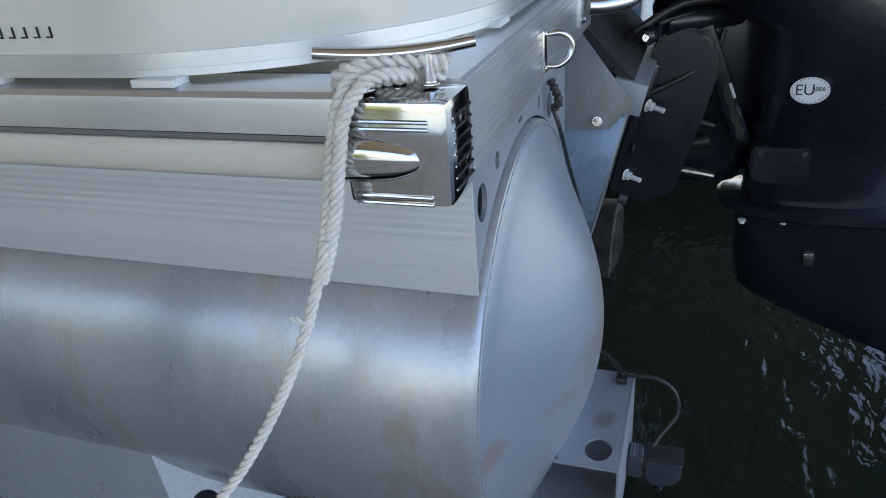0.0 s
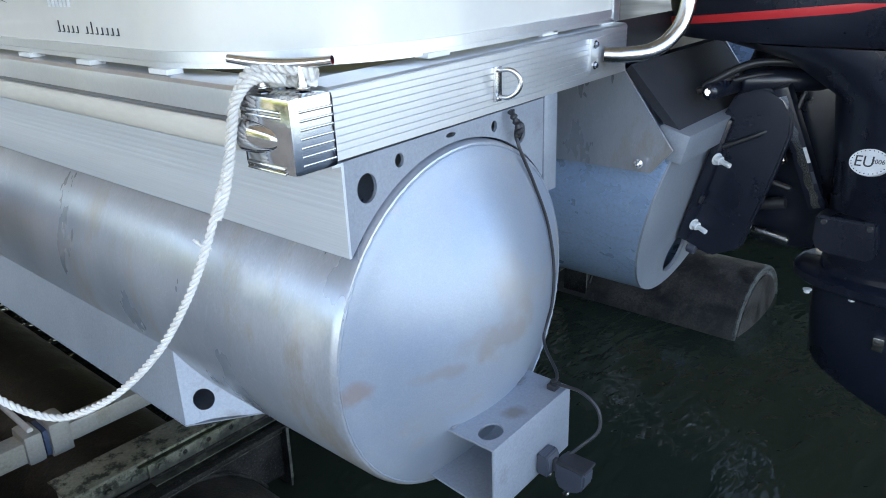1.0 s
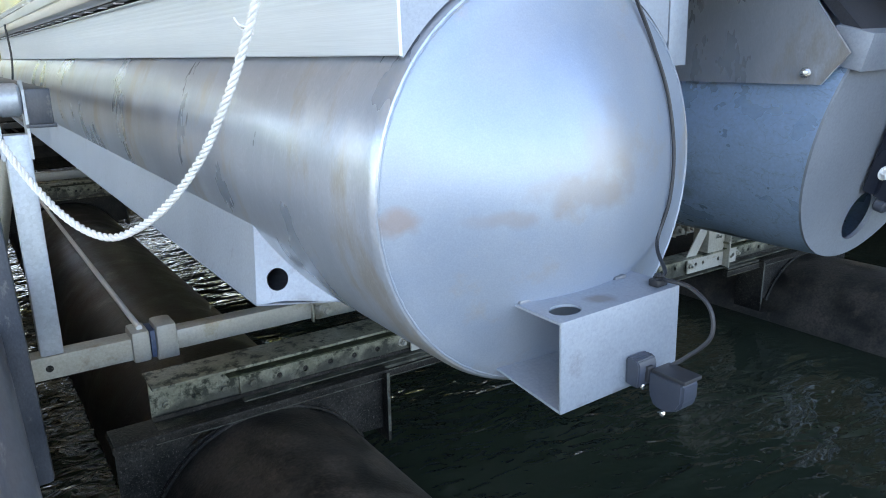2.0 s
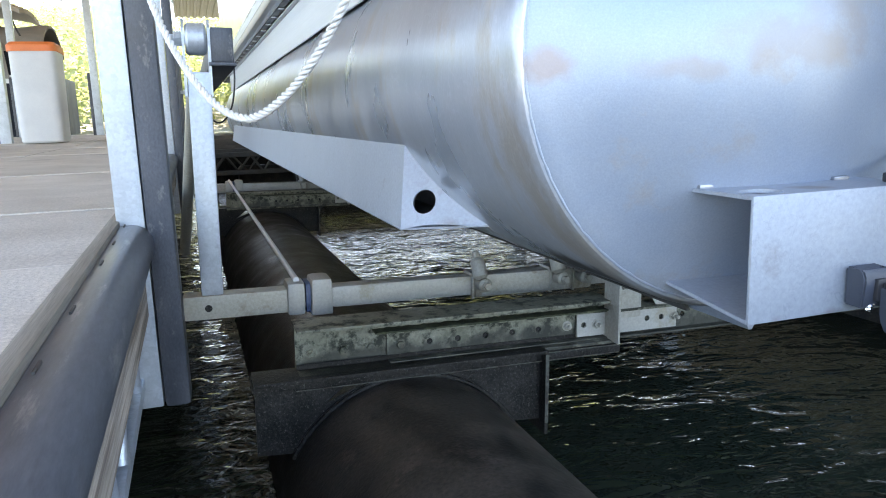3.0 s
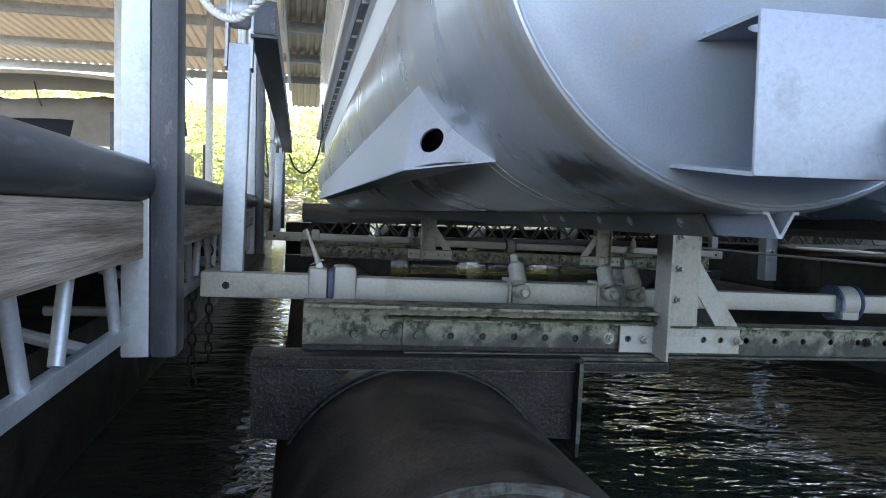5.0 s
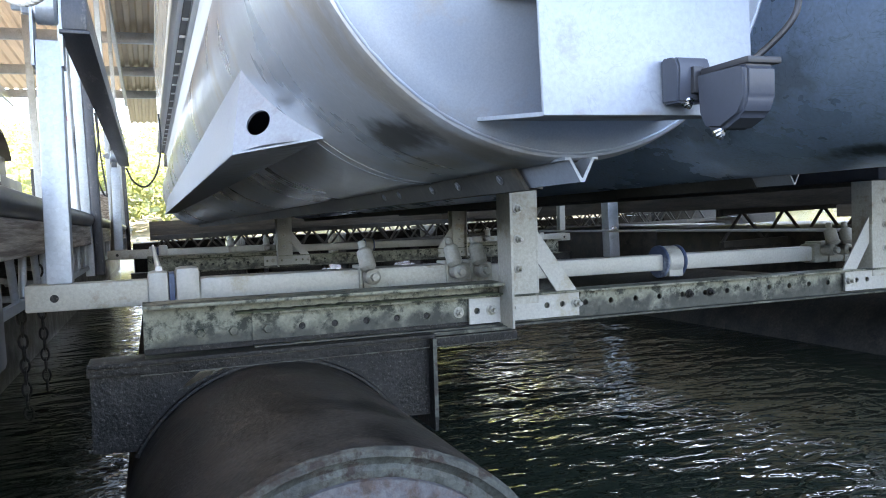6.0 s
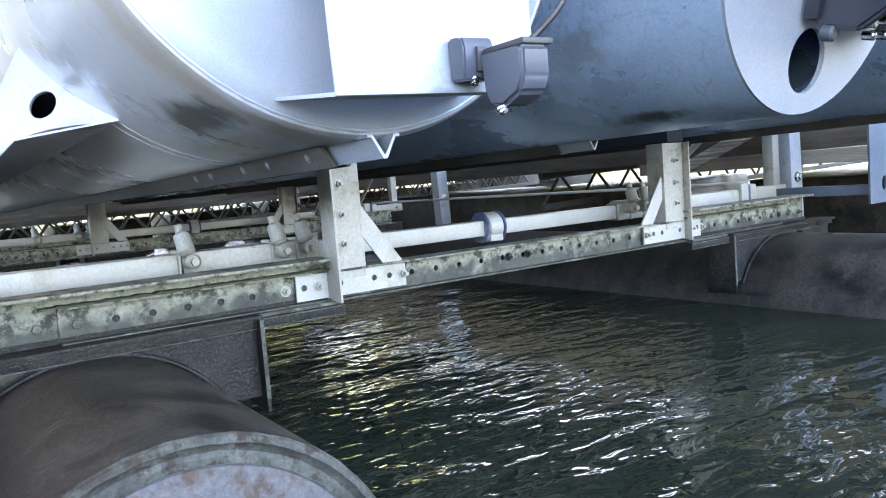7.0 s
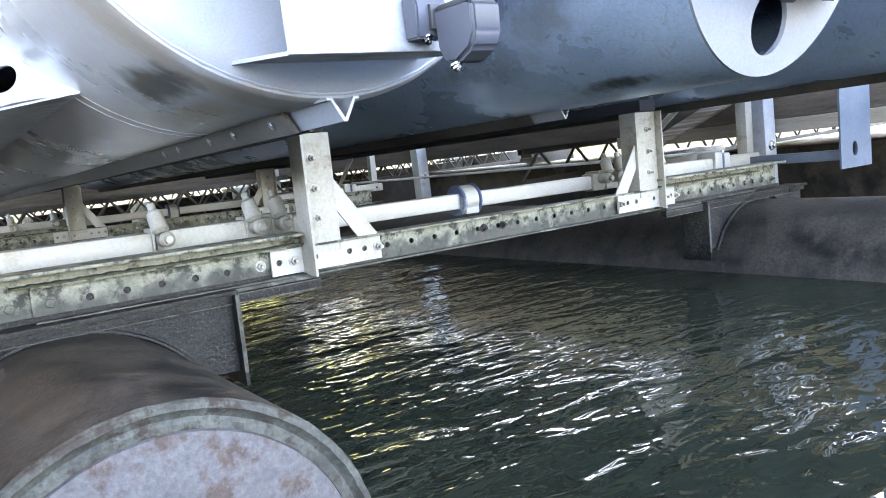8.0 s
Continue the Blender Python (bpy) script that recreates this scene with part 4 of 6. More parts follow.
# swivel housing over the bracket
bm = bmesh.new()
rod(bm, (0.82, -0.09, 0.275), (0.95, -0.11, 0.275), 0.020, 16, None, 0.006)
rod(bm, (0.95, -0.12, 0.285), (1.04, -0.30, 0.29), 0.032, 16, 0.028, 0.006)
part("swivel_housing", bm, NAVY, motor, "dark navy swivel housing and tilt tube", sharp=50)
bm = bmesh.new()
bolt(bm, (0.822, -0.09, 0.275), (-1, -0.2, 0.1), 0.0065, 0.004, 0.002)
part("tilt_bolt", bm, STEEL, motor)
bm = bmesh.new()
ARM = Matrix.Translation((0.985, -0.272, 0.125)) @ Matrix.Rotation(radians(-21), 4, "X") @ Matrix.Rotation(radians(-8), 4, "Y")
box(bm, -0.022, 0.022, -0.020, 0.020, -0.165, 0.165, 0.008, ARM)
strut = part("steering_arm", bm, NAVY, motor, "dark upright tilt arm with a worn bright edge")
bm = bmesh.new()
rows = [(-0.010 + 0.003 * math.sin(k * 2.3), -0.15 + 0.0155 * k) for k in range(20)]
plate(bm, rows + [(0.007 + 0.003 * math.sin(k * 1.7), -0.15 + 0.0155 * k) for k in range(19, -1, -1)], (), 0.002, ARM @ in_yz(-0.0235))
part("worn_edge", bm, STEEL, strut, "bare metal where the paint has worn off")
for k, (z0, z1) in enumerate(((-0.03, 0.01), (-0.085, -0.055))):
    bm = bmesh.new()
    box(bm, -0.0245, -0.0222, -0.019, -0.0115, z0, z1, 0.0, ARM)
    part("maker_plate", bm, WHITE_DECAL if k == 0 else GREY_PLASTIC, strut, "small pale rating plate with fine print")
for k, (p, q, r) in enumerate((((1.0, -0.09, 0.02), (0.98, -0.24, 0.10), 0.013), ((1.0, -0.08, -0.06), (1.0, -0.25, -0.02), 0.016), ((1.02, -0.10, -0.10), (1.0, -0.27, -0.12), 0.011), ((0.97, -0.12, 0.06), (0.99, -0.26, 0.02), 0.008))):
    bm = bmesh.new()
    rod(bm, p, q, r, 16, None, 0.003)
    part("tilt_rod", bm, STEEL if k in (0, 2) else BLACK_PLASTIC, motor, "trim and tilt rod")
bm = bmesh.new()
line, _ = spline([(0.93, -0.10, 0.12), (0.94, -0.18, 0.16), (0.97, -0.24, 0.20), (0.99, -0.26, 0.26)], 30)
sweep(bm, line, 0.007, 8)
line, _ = spline([(0.86, -0.06, 0.28), (0.90, -0.16, 0.335), (0.96, -0.26, 0.33), (1.02, -0.30, 0.28)], 30)
sweep(bm, line, 0.010, 8)
line, _ = spline([(0.88, -0.04, 0.265), (0.94, -0.15, 0.30), (1.0, -0.23, 0.305)], 30)
sweep(bm, line, 0.008, 8)
part("hose", bm, BLACK_PLASTIC, motor, "black control hoses", sharp=60)


def lofted(bm, rings, seg=40, power=2.6):
    """Rounded sections (cx, cy, half x, half y, z) joined from bottom to top."""
    loops = []
    for cx, cy, hx, hy, z in rings:
        loop = []
        for k in range(seg):
            a = 2 * math.pi * k / seg
            c, s = math.cos(a), math.sin(a)
            loop.append(bm.verts.new((cx + hx * math.copysign(abs(c) ** (2 / power), c), cy + hy * math.copysign(abs(s) ** (2 / power), s), z)))
        loops.append(loop)
    for lo, hi in zip(loops, loops[1:]):
        for k in range(seg):
            bm.faces.new((lo[k], lo[(k + 1) % seg], hi[(k + 1) % seg], hi[k]))
    bm.faces.new(loops[0][::-1])
    bm.faces.new(loops[-1])


bm = bmesh.new()
lofted(bm, [(MX, -0.52, 0.115, 0.18, -0.20), (MX, -0.53, 0.125, 0.185, -0.10), (MX, -0.54, 0.165, 0.20, 0.03), (MX, -0.55, 0.225, 0.215, 0.15), (MX, -0.56, 0.24, 0.24, 0.27), (MX, -0.50, 0.245, 0.30, 0.345), (MX, -0.40, 0.245, 0.38, 0.385)])
part_cover = bm
# dark block added to close the bright gap between arm and cover
bm = bmesh.new()
lofted(bm, [(1.14, -0.23, 0.075, 0.10, -0.16), (1.14, -0.24, 0.095, 0.13, -0.10), (1.14, -0.25, 0.105, 0.15, 0.12), (1.13, -0.25, 0.115, 0.17, 0.30), (1.13, -0.25, 0.10, 0.15, 0.36)])
part("swivel_block", bm, NAVY, motor, "dark swivel block added to fill the bright gap behind the tilt arm", sharp=50)
bm = part_cover
mid = part("midsection_cover", bm, NAVY, motor, "dark navy lower cover", sharp=50)
bm = bmesh.new()
lofted(bm, [(MX, -0.35, 0.235, 0.425, 0.388), (MX, -0.35, 0.250, 0.440, 0.41), (MX, -0.35, 0.262, 0.455, 0.50), (MX, -0.35, 0.26, 0.45, 0.65), (MX, -0.34, 0.23, 0.40, 0.82), (MX, -0.33, 0.12, 0.24, 0.90)])
cowl = part("cowl", bm, NAVY, motor, "glossy dark navy cowl", sharp=50)
bm = bmesh.new()
lofted(bm, [(MX, -0.35, 0.2565, 0.4460, 0.444), (MX, -0.35, 0.2590, 0.4490, 0.454), (MX, -0.35, 0.2590, 0.4500, 0.462), (MX, -0.35, 0.2540, 0.4450, 0.463)])
bm.transform(Matrix(((1, 0, 0, 0), (0, 1, 0, 0), (0, -0.10, 1, -0.022), (0, 0, 0, 1))))
part("red_stripe", bm, RED, cowl, "red stripe round the cowl", sharp=50)
bm = bmesh.new()
prof = [(-0.345, -0.005), (-0.345, -0.075), (-0.36, -0.095), (-0.47, -0.10), (-0.485, -0.08), (-0.475, -0.005)]
extrude_x(bm, prof, MX - 0.170, MX - 0.10)
bmesh.ops.bevel(bm, geom=list(bm.edges), offset=0.006, segments=2, affect="EDGES")
pad = part("side_hatch", bm, NAVY, motor, "square side hatch with two screws")
for y in (-0.365, -0.462):
    bm = bmesh.new()
    rod(bm, (MX - 0.174, y, -0.018), (MX - 0.166, y, -0.018), 0.008, 16, None, 0.002)
    part("screw", bm, BLACK_PLASTIC, pad)
bm = bmesh.new()
lofted(bm, [(MX, -0.60, 0.145, 0.305, -0.215), (MX, -0.60, 0.155, 0.32, -0.205), (MX, -0.60, 0.155, 0.32, -0.185), (MX, -0.60, 0.140, 0.305, -0.175)])
fl = part("exhaust_flange", bm, NAVY, motor, "stepped housing flange with bolts", sharp=40)
for k in range(4):
    bm = bmesh.new()
    bolt(bm, (MX - 0.128 + 0.01 * k, -0.345 - 0.10 * k, -0.215), (0, 0, -1), 0.008, 0.008, 0.0)
    part("bolt", bm, WHITE_PIPE, fl, "pale bolt head")
bm = bmesh.new()
lofted(bm, [(MX, -0.62, 0.085, 0.265, -0.42), (MX, -0.62, 0.095, 0.275, -0.40), (MX, -0.61, 0.105, 0.275, -0.33), (MX, -0.60, 0.115, 0.27, -0.216)])
for v in bm.verts:
    if v.co.z < -0.39:
        v.co.z += (v.co.y + 0.36) * 0.40 - 0.03
lower = part("gearcase", bm, NAVY, motor, "dark navy leg with a slanting lower edge", sharp=50)
bm = bmesh.new()
lofted(bm, [(MX + 0.03, -0.98, 0.020, 0.07, -1.10), (MX + 0.03, -0.93, 0.026, 0.08, -0.80), (MX + 0.02, -0.78, 0.04, 0.10, -0.46)])
part("drive_leg", bm, NAVY, lower, "black drive leg going down into the water", sharp=50)
bm = bmesh.new()
box(bm, MX - 0.112, MX - 0.095, -0.530, -0.505, -0.345, -0.310, 0.002)
part("anode", bm, STEEL, lower, "small zinc anode")
# oval decal on the port flank
bm = bmesh.new()
plate(bm, circle(0, 0, 0.040, 0.029, 48), (), 0.0132, Matrix.Translation((0, 0, -0.012)))
# lettering lies 1 mm over the decal
DEC = Matrix.Translation((0.8420, -0.446, 0.150)) @ Matrix.Rotation(radians(-90), 4, "Z") @ Matrix.Rotation(radians(90 - 24), 4, "X")
DEC = DEC @ Matrix.Translation((0, 0, 0.0065)) @ Matrix.Rotation(radians(-8), 4, "Y")
bm.transform(DEC)
decal = part("oval_decal", bm, WHITE_DECAL, mid, "oval pale decal with dark lettering")


def lettering(text, size, m, mat, owner, name):
    cu = bpy.data.curves.new(name, "FONT")
    cu.body, cu.size, cu.align_x, cu.align_y, cu.extrude = text, size, "CENTER", "CENTER", 0.0004
    tmp_ob = bpy.data.objects.new("tmp", cu)
    scene.collection.objects.link(tmp_ob)
    me = bpy.data.meshes.new_from_object(tmp_ob.evaluated_get(bpy.context.evaluated_depsgraph_get()))
    bpy.data.objects.remove(tmp_ob)
    bm = bmesh.new()
    bm.from_mesh(me)
    bpy.data.meshes.remove(me)
    bm.transform(m)
    return part(name, bm, mat, owner)


lettering("EU", 0.034, DEC @ Matrix.Translation((-0.010, 0, 0.0016)), INK, mid, "letters")
lettering("2006", 0.0135, DEC @ Matrix.Translation((0.0175, 0.002, 0.0022)), INK, mid, "numerals")
bm = bmesh.new()
for k in range(26):
    a = 2 * math.pi * k / 26
    rod(bm, DEC @ Vector((0.036 * math.cos(a), 0.0255 * math.sin(a), 0.0010)), DEC @ Vector((0.036 * math.cos(a), 0.0255 * math.sin(a), 0.0018)), 0.0013, 6)
part("decal_dots", bm, INK, mid)

# ---- mooring rope ----
rope = thing("mooring_rope", (-0.57, 0.38, -0.06), "white three-strand mooring rope sagging from cleat to dock post", "rope")
bm = bmesh.new()
laid_rope(bm, [(-0.379, 0.114, 0.315), (-0.389, 0.119, 0.285), (-0.408, 0.138, 0.22), (-0.430, 0.168, 0.15), (-0.460, 0.215, 0.07), (-0.500, 0.275, 0.0),
               (-0.540, 0.335, -0.043), (-0.575, 0.385, -0.056), (-0.615, 0.445, -0.030), (-0.655, 0.52, 0.035), (-0.690, 0.585, 0.125), (-0.716, 0.64, 0.24), (-0.735, 0.69, 0.40), (-0.745, 0.72, 0.60), (-0.76, 0.74, 0.75)], 0.0060)
part("rope_run", bm, ROPE_WHITE, rope, sharp=70)
for dx, dy in ((-0.003, -0.005), (0.003, 0.006)):
    bm = bmesh.new()
    laid_rope(bm, [(-0.305 + dx, 0.052 + dy * 3, 0.458), (-0.322 + dx, 0.068 + dy * 2, 0.462), (-0.338 + dx, 0.082 + dy * 1.6, 0.455), (-0.350 + dx, 0.094 + dy, 0.430), (-0.356 + dx, 0.101 + dy, 0.395),
                   (-0.364 + dx, 0.107 + dy, 0.350), (-0.376, 0.113 + dy * 0.6, 0.310), (-0.389, 0.120 + dy * 0.3, 0.275)], 0.0072, 0.026)
    part("splice", bm, ROPE_WHITE, rope, "thick doubled eye splice", sharp=70)
bm = bmesh.new()
laid_rope(bm, [(-0.278, 0.012, 0.460), (-0.286, 0.028, 0.468), (-0.300, 0.052, 0.470), (-0.314, 0.080, 0.468), (-0.322, 0.100, 0.460), (-0.310, 0.106, 0.452), (-0.294, 0.080, 0.452), (-0.282, 0.046, 0.454), (-0.278, 0.016, 0.456)], 0.0100, 0.032)
part("eye_loop", bm, ROPE_WHITE, rope, "loop wound round the cleat", sharp=70)
for k, (dx, dy) in enumerate(((-0.014, 0.004), (-0.010, 0.012), (-0.004, 0.016))):
    bm = bmesh.new()
    p = Vector((-0.399, 0.128, 0.240 - 0.004 * k))
    line, _ = spline([p, p + Vector((dx, dy, 0.002)), p + Vector((dx * 1.5, dy * 1.4, 0.012))], 8)
    sweep(bm, line, 0.0018, 5)
    part("frayed_end", bm, ROPE_WHITE, rope)

# ---- boat lift ----
LIFT = Matrix.Rotation(radians(1.5), 4, "Y")
LIFT_MID = 0.98
lift = thing("boat_lift", (LIFT_MID, 2.5, -0.95), "weathered galvanised floating boat lift on dark tanks", "boat lift")


def lp(name, bm, mt, owner=None, label="", sharp=32.0):
    bm.transform(LIFT)
    return part(name, bm, mt, lift if owner is None else owner, label, sharp)


def mirrored(build, *args):
    """Builds a piece on this side and its twin on the other side of the lift's middle line."""
    for flip in (False, True):
        build(flip, *args)


def mx(x, flip):
    return 2 * LIFT_MID - x if flip else x


def span(a, b, flip):
    return tuple(sorted((mx(a, flip), mx(b, flip))))


def flip_bm(bm, flip):
    if flip:
        bm.transform(Matrix.Translation((2 * LIFT_MID, 0, 0)) @ Matrix.Diagonal((-1, 1, 1, 1)))


TX, TZ, TR = -0.215, -0.945, 0.295


TANK_BACK = 0.042


def tank(flip):
    bm = bmesh.new()
    lathe(bm, [(TR - 0.012, 0.118), (TR - 0.003, 0.114), (TR, 0.122), (TR, 0.75), (TR, 0.76), (TR, 2.5), (TR, 4.9), (TR - 0.03, 4.96), (0, 4.97)], 96, (TX, TZ))
    for v in bm.verts:
        v.co.z += 0.004 * noise.noise(v.co * 3.0)
    bm.transform(Matrix.Translation((0, -0.015 if flip else TANK_BACK, 0)))
    flip_bm(bm, flip)
    body = lp("float_tank", bm, TANK, None, "dark cylindrical float tank half under water", 40)
    bm = bmesh.new()
    rings = [(TR - 0.003, 0.118), (TR - 0.001, 0.110), (TR - 0.005, 0.104), (TR - 0.013, 0.103), (TR - 0.018, 0.109), (TR - 0.024, 0.112), (TR - 0.030, 0.108), (TR - 0.040, 0.109), (TR - 0.044, 0.114)]
    lathe(bm, rings, 220, (TX, TZ))
    for v in bm.verts:
        v.co += Vector((noise.noise(v.co * 60), noise.noise(v.co * 55 + Vector((3, 1, 2))) * 1.2, noise.noise(v.co * 60 + Vector((7, 2, 5))))) * 0.0014
    bm.transform(Matrix.Translation((0, -0.015 if flip else TANK_BACK, 0)))
    flip_bm(bm, flip)
    lp("tank_rim", bm, TANK_RIM, body, "raised rim crusted with lichen", 40)
    bm = bmesh.new()
    rings = [(TR - 0.039, 0.115)]
    for k in range(0, 13):
        r = (TR - 0.042) * (1 - k / 12)
        rings.append((r, 0.112 - 0.030 * (1 - (r / TR) ** 2)))
    lathe(bm, rings, 96, (TX, TZ))
    bm.transform(Matrix.Translation((0, -0.015 if flip else TANK_BACK, 0)))
    flip_bm(bm, flip)
    lp("tank_head", bm, TANK if flip else TANK_HEAD, body, "dark stained tank end" if flip else "grey tank end with flaking rusty paint", 40)


mirrored(tank)


def saddle(flip, y):
    """A plate across the tank that carries the cross channel."""
    bm = bmesh.new()
    z_top = -0.627
    outer = [(-0.555, z_top), (-0.555, -0.79)]
    for k in range(25):
        a = radians(150 - 120 * k / 24)
        outer.append((TX + (TR + 0.004) * math.cos(a), TZ + (TR + 0.004) * math.sin(a)))
    outer += [(0.125, -0.80), (0.125, z_top)]
    plate(bm, outer, [[(-0.405, -0.689), (-0.320, -0.655), (-0.305, -0.645), (-0.345, -0.641)]], 0.006, in_xz(y))
    box(bm, 0.119, 0.127, y - 0.030, y + 0.085, -0.83, z_top, 0.001)
    box(bm, -0.557, 0.127, y - 0.030, y + 0.060, z_top, z_top + 0.008, 0.001)
    flip_bm(bm, flip)
    sp = lp("saddle_plate", bm, SLIME, None, "wet black saddle plate over the tank", 25)
    bm = bmesh.new()
    box(bm, 0.1185, 0.1275, y - 0.0312, y - 0.0300, -0.80, z_top - 0.002)
    flip_bm(bm, flip)
    lp("crusted_edge", bm, TANK_RIM, sp)
    bm = bmesh.new()
    ln = []
    for k in range(41):
        a = radians(152 - 124 * k / 40)
        ln.append(Vector((TX + (TR + 0.005) * math.cos(a), y - 0.006, TZ + (TR + 0.005) * math.sin(a))))
    sweep(bm, ln, 0.006, 8)
    flip_bm(bm, flip)
    lp("weld_ring", bm, SLIME, None)


def cross_frame(y0, detail):
    """The galvanised cross tube on its drilled channel, with collars, clamps and uprights."""
    yc, yt = y0 - 0.24, y0          # faces of the channel and of the tube

    def channel(flip):
        bm = bmesh.new()
        a, b = -0.460, 0.325
        plate(bm, [(a, -0.620), (b, -0.620), (b, -0.527), (a, -0.527)], (), 0.006, in_xz(yc + 0.044))
        box(bm, a, b, yc - 0.004, yc + 0.10, -0.527, -0.520, 0.001)
        box(bm, a, b, yc - 0.012, yc + 0.05, -0.627, -0.619, 0.001)
        flip_bm(bm, flip)
        ch = lp("cross_channel", bm, ALGAE, None, "algae-stained drilled cross channel", 25)
        bm = bmesh.new()
        holes = [circle(-0.149 + 0.0705 * k, -0.586, 0.0075, None, 14) for k in range(5)]
        plate(bm, [(-0.252, -0.617), (b, -0.617), (b, -0.553), (-0.252, -0.553)], holes, 0.005, in_xz(yc + 0.036))
        box(bm, -0.252, b, yc + 0.014, yc + 0.041, -0.553, -0.548, 0.001)
        box(bm, -0.252, b, yc + 0.008, yc + 0.041, -0.621, -0.616, 0.001)
        flip_bm(bm, flip)
        lp("drilled_strip", bm, ALGAE, ch, "", 25)
        bm = bmesh.new()
        box(bm, -0.250, b - 0.002, yc + 0.0412, yc + 0.0436, -0.614, -0.556)
        flip_bm(bm, flip)
        lp("backing", bm, SLIME, ch)
        bm = bmesh.new()
        ragged_strip(bm, -0.285, b - 0.002, yc + 0.006, yc + 0.042, -0.5478, -0.5440, 70, 0.0032, yc)
        flip_bm(bm, flip)
        lp("moss_ridge", bm, MOSS, ch, "ragged dark moss along the strip's upper edge", 60)
        if detail:
            for x in (-0.427, -0.354, -0.289, -0.221, 0.212):
                bm = bmesh.new()
                yy = yc + 0.043 if x < -0.252 else yc + 0.036
                bolt(bm, (x, yy, -0.585), (0, -1, 0), 0.0095, 0.008, 0.008 if x in (-0.427, 0.212) else 0)
                flip_bm(bm, flip)
                lp("bolt", bm, OLD_GALV if x == 0.212 else ALGAE, ch)
            bm = bmesh.new()
            box(bm, -0.459, 0.324, yc + 0.0325, yc + 0.0355, -0.6185, -0.6075, 0.0)
            flip_bm(bm, flip)
            lp("slime_band", bm, SLIME, ch, "dark slime along the lower edge")
            bm = bmesh.new()
            box(bm, -0.470, 0.335, yc - 0.016, yc + 0.004, -0.650, -0.6285, 0.002)
            box(bm, -0.56, -0.45, yc - 0.02, yc + 0.06, -0.645, -0.6285, 0.003)
            flip_bm(bm, flip)
            lp("lower_angle", bm, SLIME, None)
            for zz, wide in ((-0.6300, 0.0025), (-0.6495, 0.0020)):
                bm = bmesh.new()
                ragged_strip(bm, -0.468, 0.332, yc - 0.0175, yc - 0.0155, zz - wide / 2, zz + wide / 2, 90, 0.0011, zz * 90)
                flip_bm(bm, flip)
                lp("crusted_edge", bm, TANK_RIM, None, "pale crust along the angle's edge", 60)

    mirrored(channel)
    bm = bmesh.new()
    xa, xb = 0.325, 2 * LIFT_MID - 0.325
    holes = [circle(0.555 + 0.075 * k, -0.585, 0.0075, None, 14) for k in range(12)]
    plate(bm, [(xa, -0.6195), (xb, -0.6195), (xb, -0.556), (xa, -0.556)], holes, 0.006, in_xz(yc + 0.036))
    box(bm, xa, xb, yc + 0.012, yc + 0.085, -0.556, -0.551, 0.001)
    box(bm, xa, xb, yc + 0.012, yc + 0.085, -0.6245, -0.6195, 0.001)
    mc = lp("middle_channel", bm, ALGAE, None, "drilled channel stained along its upper edge", 25)
    if detail:
        for x in (0.875, 0.945):
            bm = bmesh.new()
            bolt(bm, (x, yc + 0.036, -0.585), (0, -1, 0), 0.009, 0.008, 0.006)
            lp("bolt", bm, SLIME, mc)

    def tube_end(flip):
        bm = bmesh.new()
        box(bm, -0.690, -0.445, yt, yt + 0.058, -0.541, -0.483, 0.005)
        flip_bm(bm, flip)
        te = lp("square_tube", bm, OLD_GALV, None, "square galvanised end tube with a bolt hole")
        bm = bmesh.new()
        rod(bm, (-0.634, yt - 0.0015, -0.513), (-0.634, yt + 0.004, -0.513), 0.0085, 20)
        flip_bm(bm, flip)
        lp("hole_rim", bm, SLIME, te)
        bm = bmesh.new()
        box(bm, -0.450, -0.405, yt - 0.010, yt + 0.074, -0.549, -0.466, 0.012)
        flip_bm(bm, flip)
        lp("collar", bm, BRIGHT_GALV, None, "bright squared collar")
        bm = bmesh.new()
        box(bm, -0.405, -0.392, yt - 0.006, yt + 0.070, -0.545, -0.470, 0.012)
        flip_bm(bm, flip)
        lp("blue_band", bm, BLUE_BAND, None, "worn blue plastic band")
        bm = bmesh.new()
        box(bm, -0.392, -0.338, yt - 0.012, yt + 0.076, -0.553, -0.459, 0.014)
        box(bm, -0.392, -0.338, yt - 0.006, yt + 0.066, -0.553, -0.522, 0.004)
        flip_bm(bm, flip)
        lp("collar", bm, BRIGHT_GALV, None, "bright squared collar")
        bm = bmesh.new()
        box(bm, -0.340, 0.045, yt + 0.001, yt + 0.056, -0.540, -0.484, 0.012)
        flip_bm(bm, flip)
        lp("cross_pipe", bm, BRIGHT_GALV, None, "galvanised cross tube with rounded corners")
        bm = bmesh.new()
        box(bm, 0.043, 0.400, yt - 0.004, yt + 0.058, -0.546, -0.483, 0.012)
        flip_bm(bm, flip)
        lp("sleeve", bm, OLD_GALV, None, "cream-stained steel sleeve")
        for x in (0.056, 0.286, 0.356):
            bm = bmesh.new()
            zc = -0.500
            rod(bm, (x + 0.004, yt - 0.046, zc - 0.004), (x + 0.004, yt + 0.0, zc - 0.004), 0.0185, 20, None, 0.006)
            rod(bm, (x + 0.004, yt - 0.060, zc - 0.004), (x + 0.004, yt - 0.046, zc - 0.004), 0.0105, 6, None, 0.001)
            rod(bm, (x - 0.006, yt - 0.034, zc + 0.012), (x - 0.012, yt - 0.012, zc + 0.066), 0.0205, 18, 0.0190, 0.008)
            rod(bm, (x - 0.012, yt - 0.014, zc + 0.058), (x - 0.015, yt - 0.006, zc + 0.084), 0.0095, 12, None, 0.003)
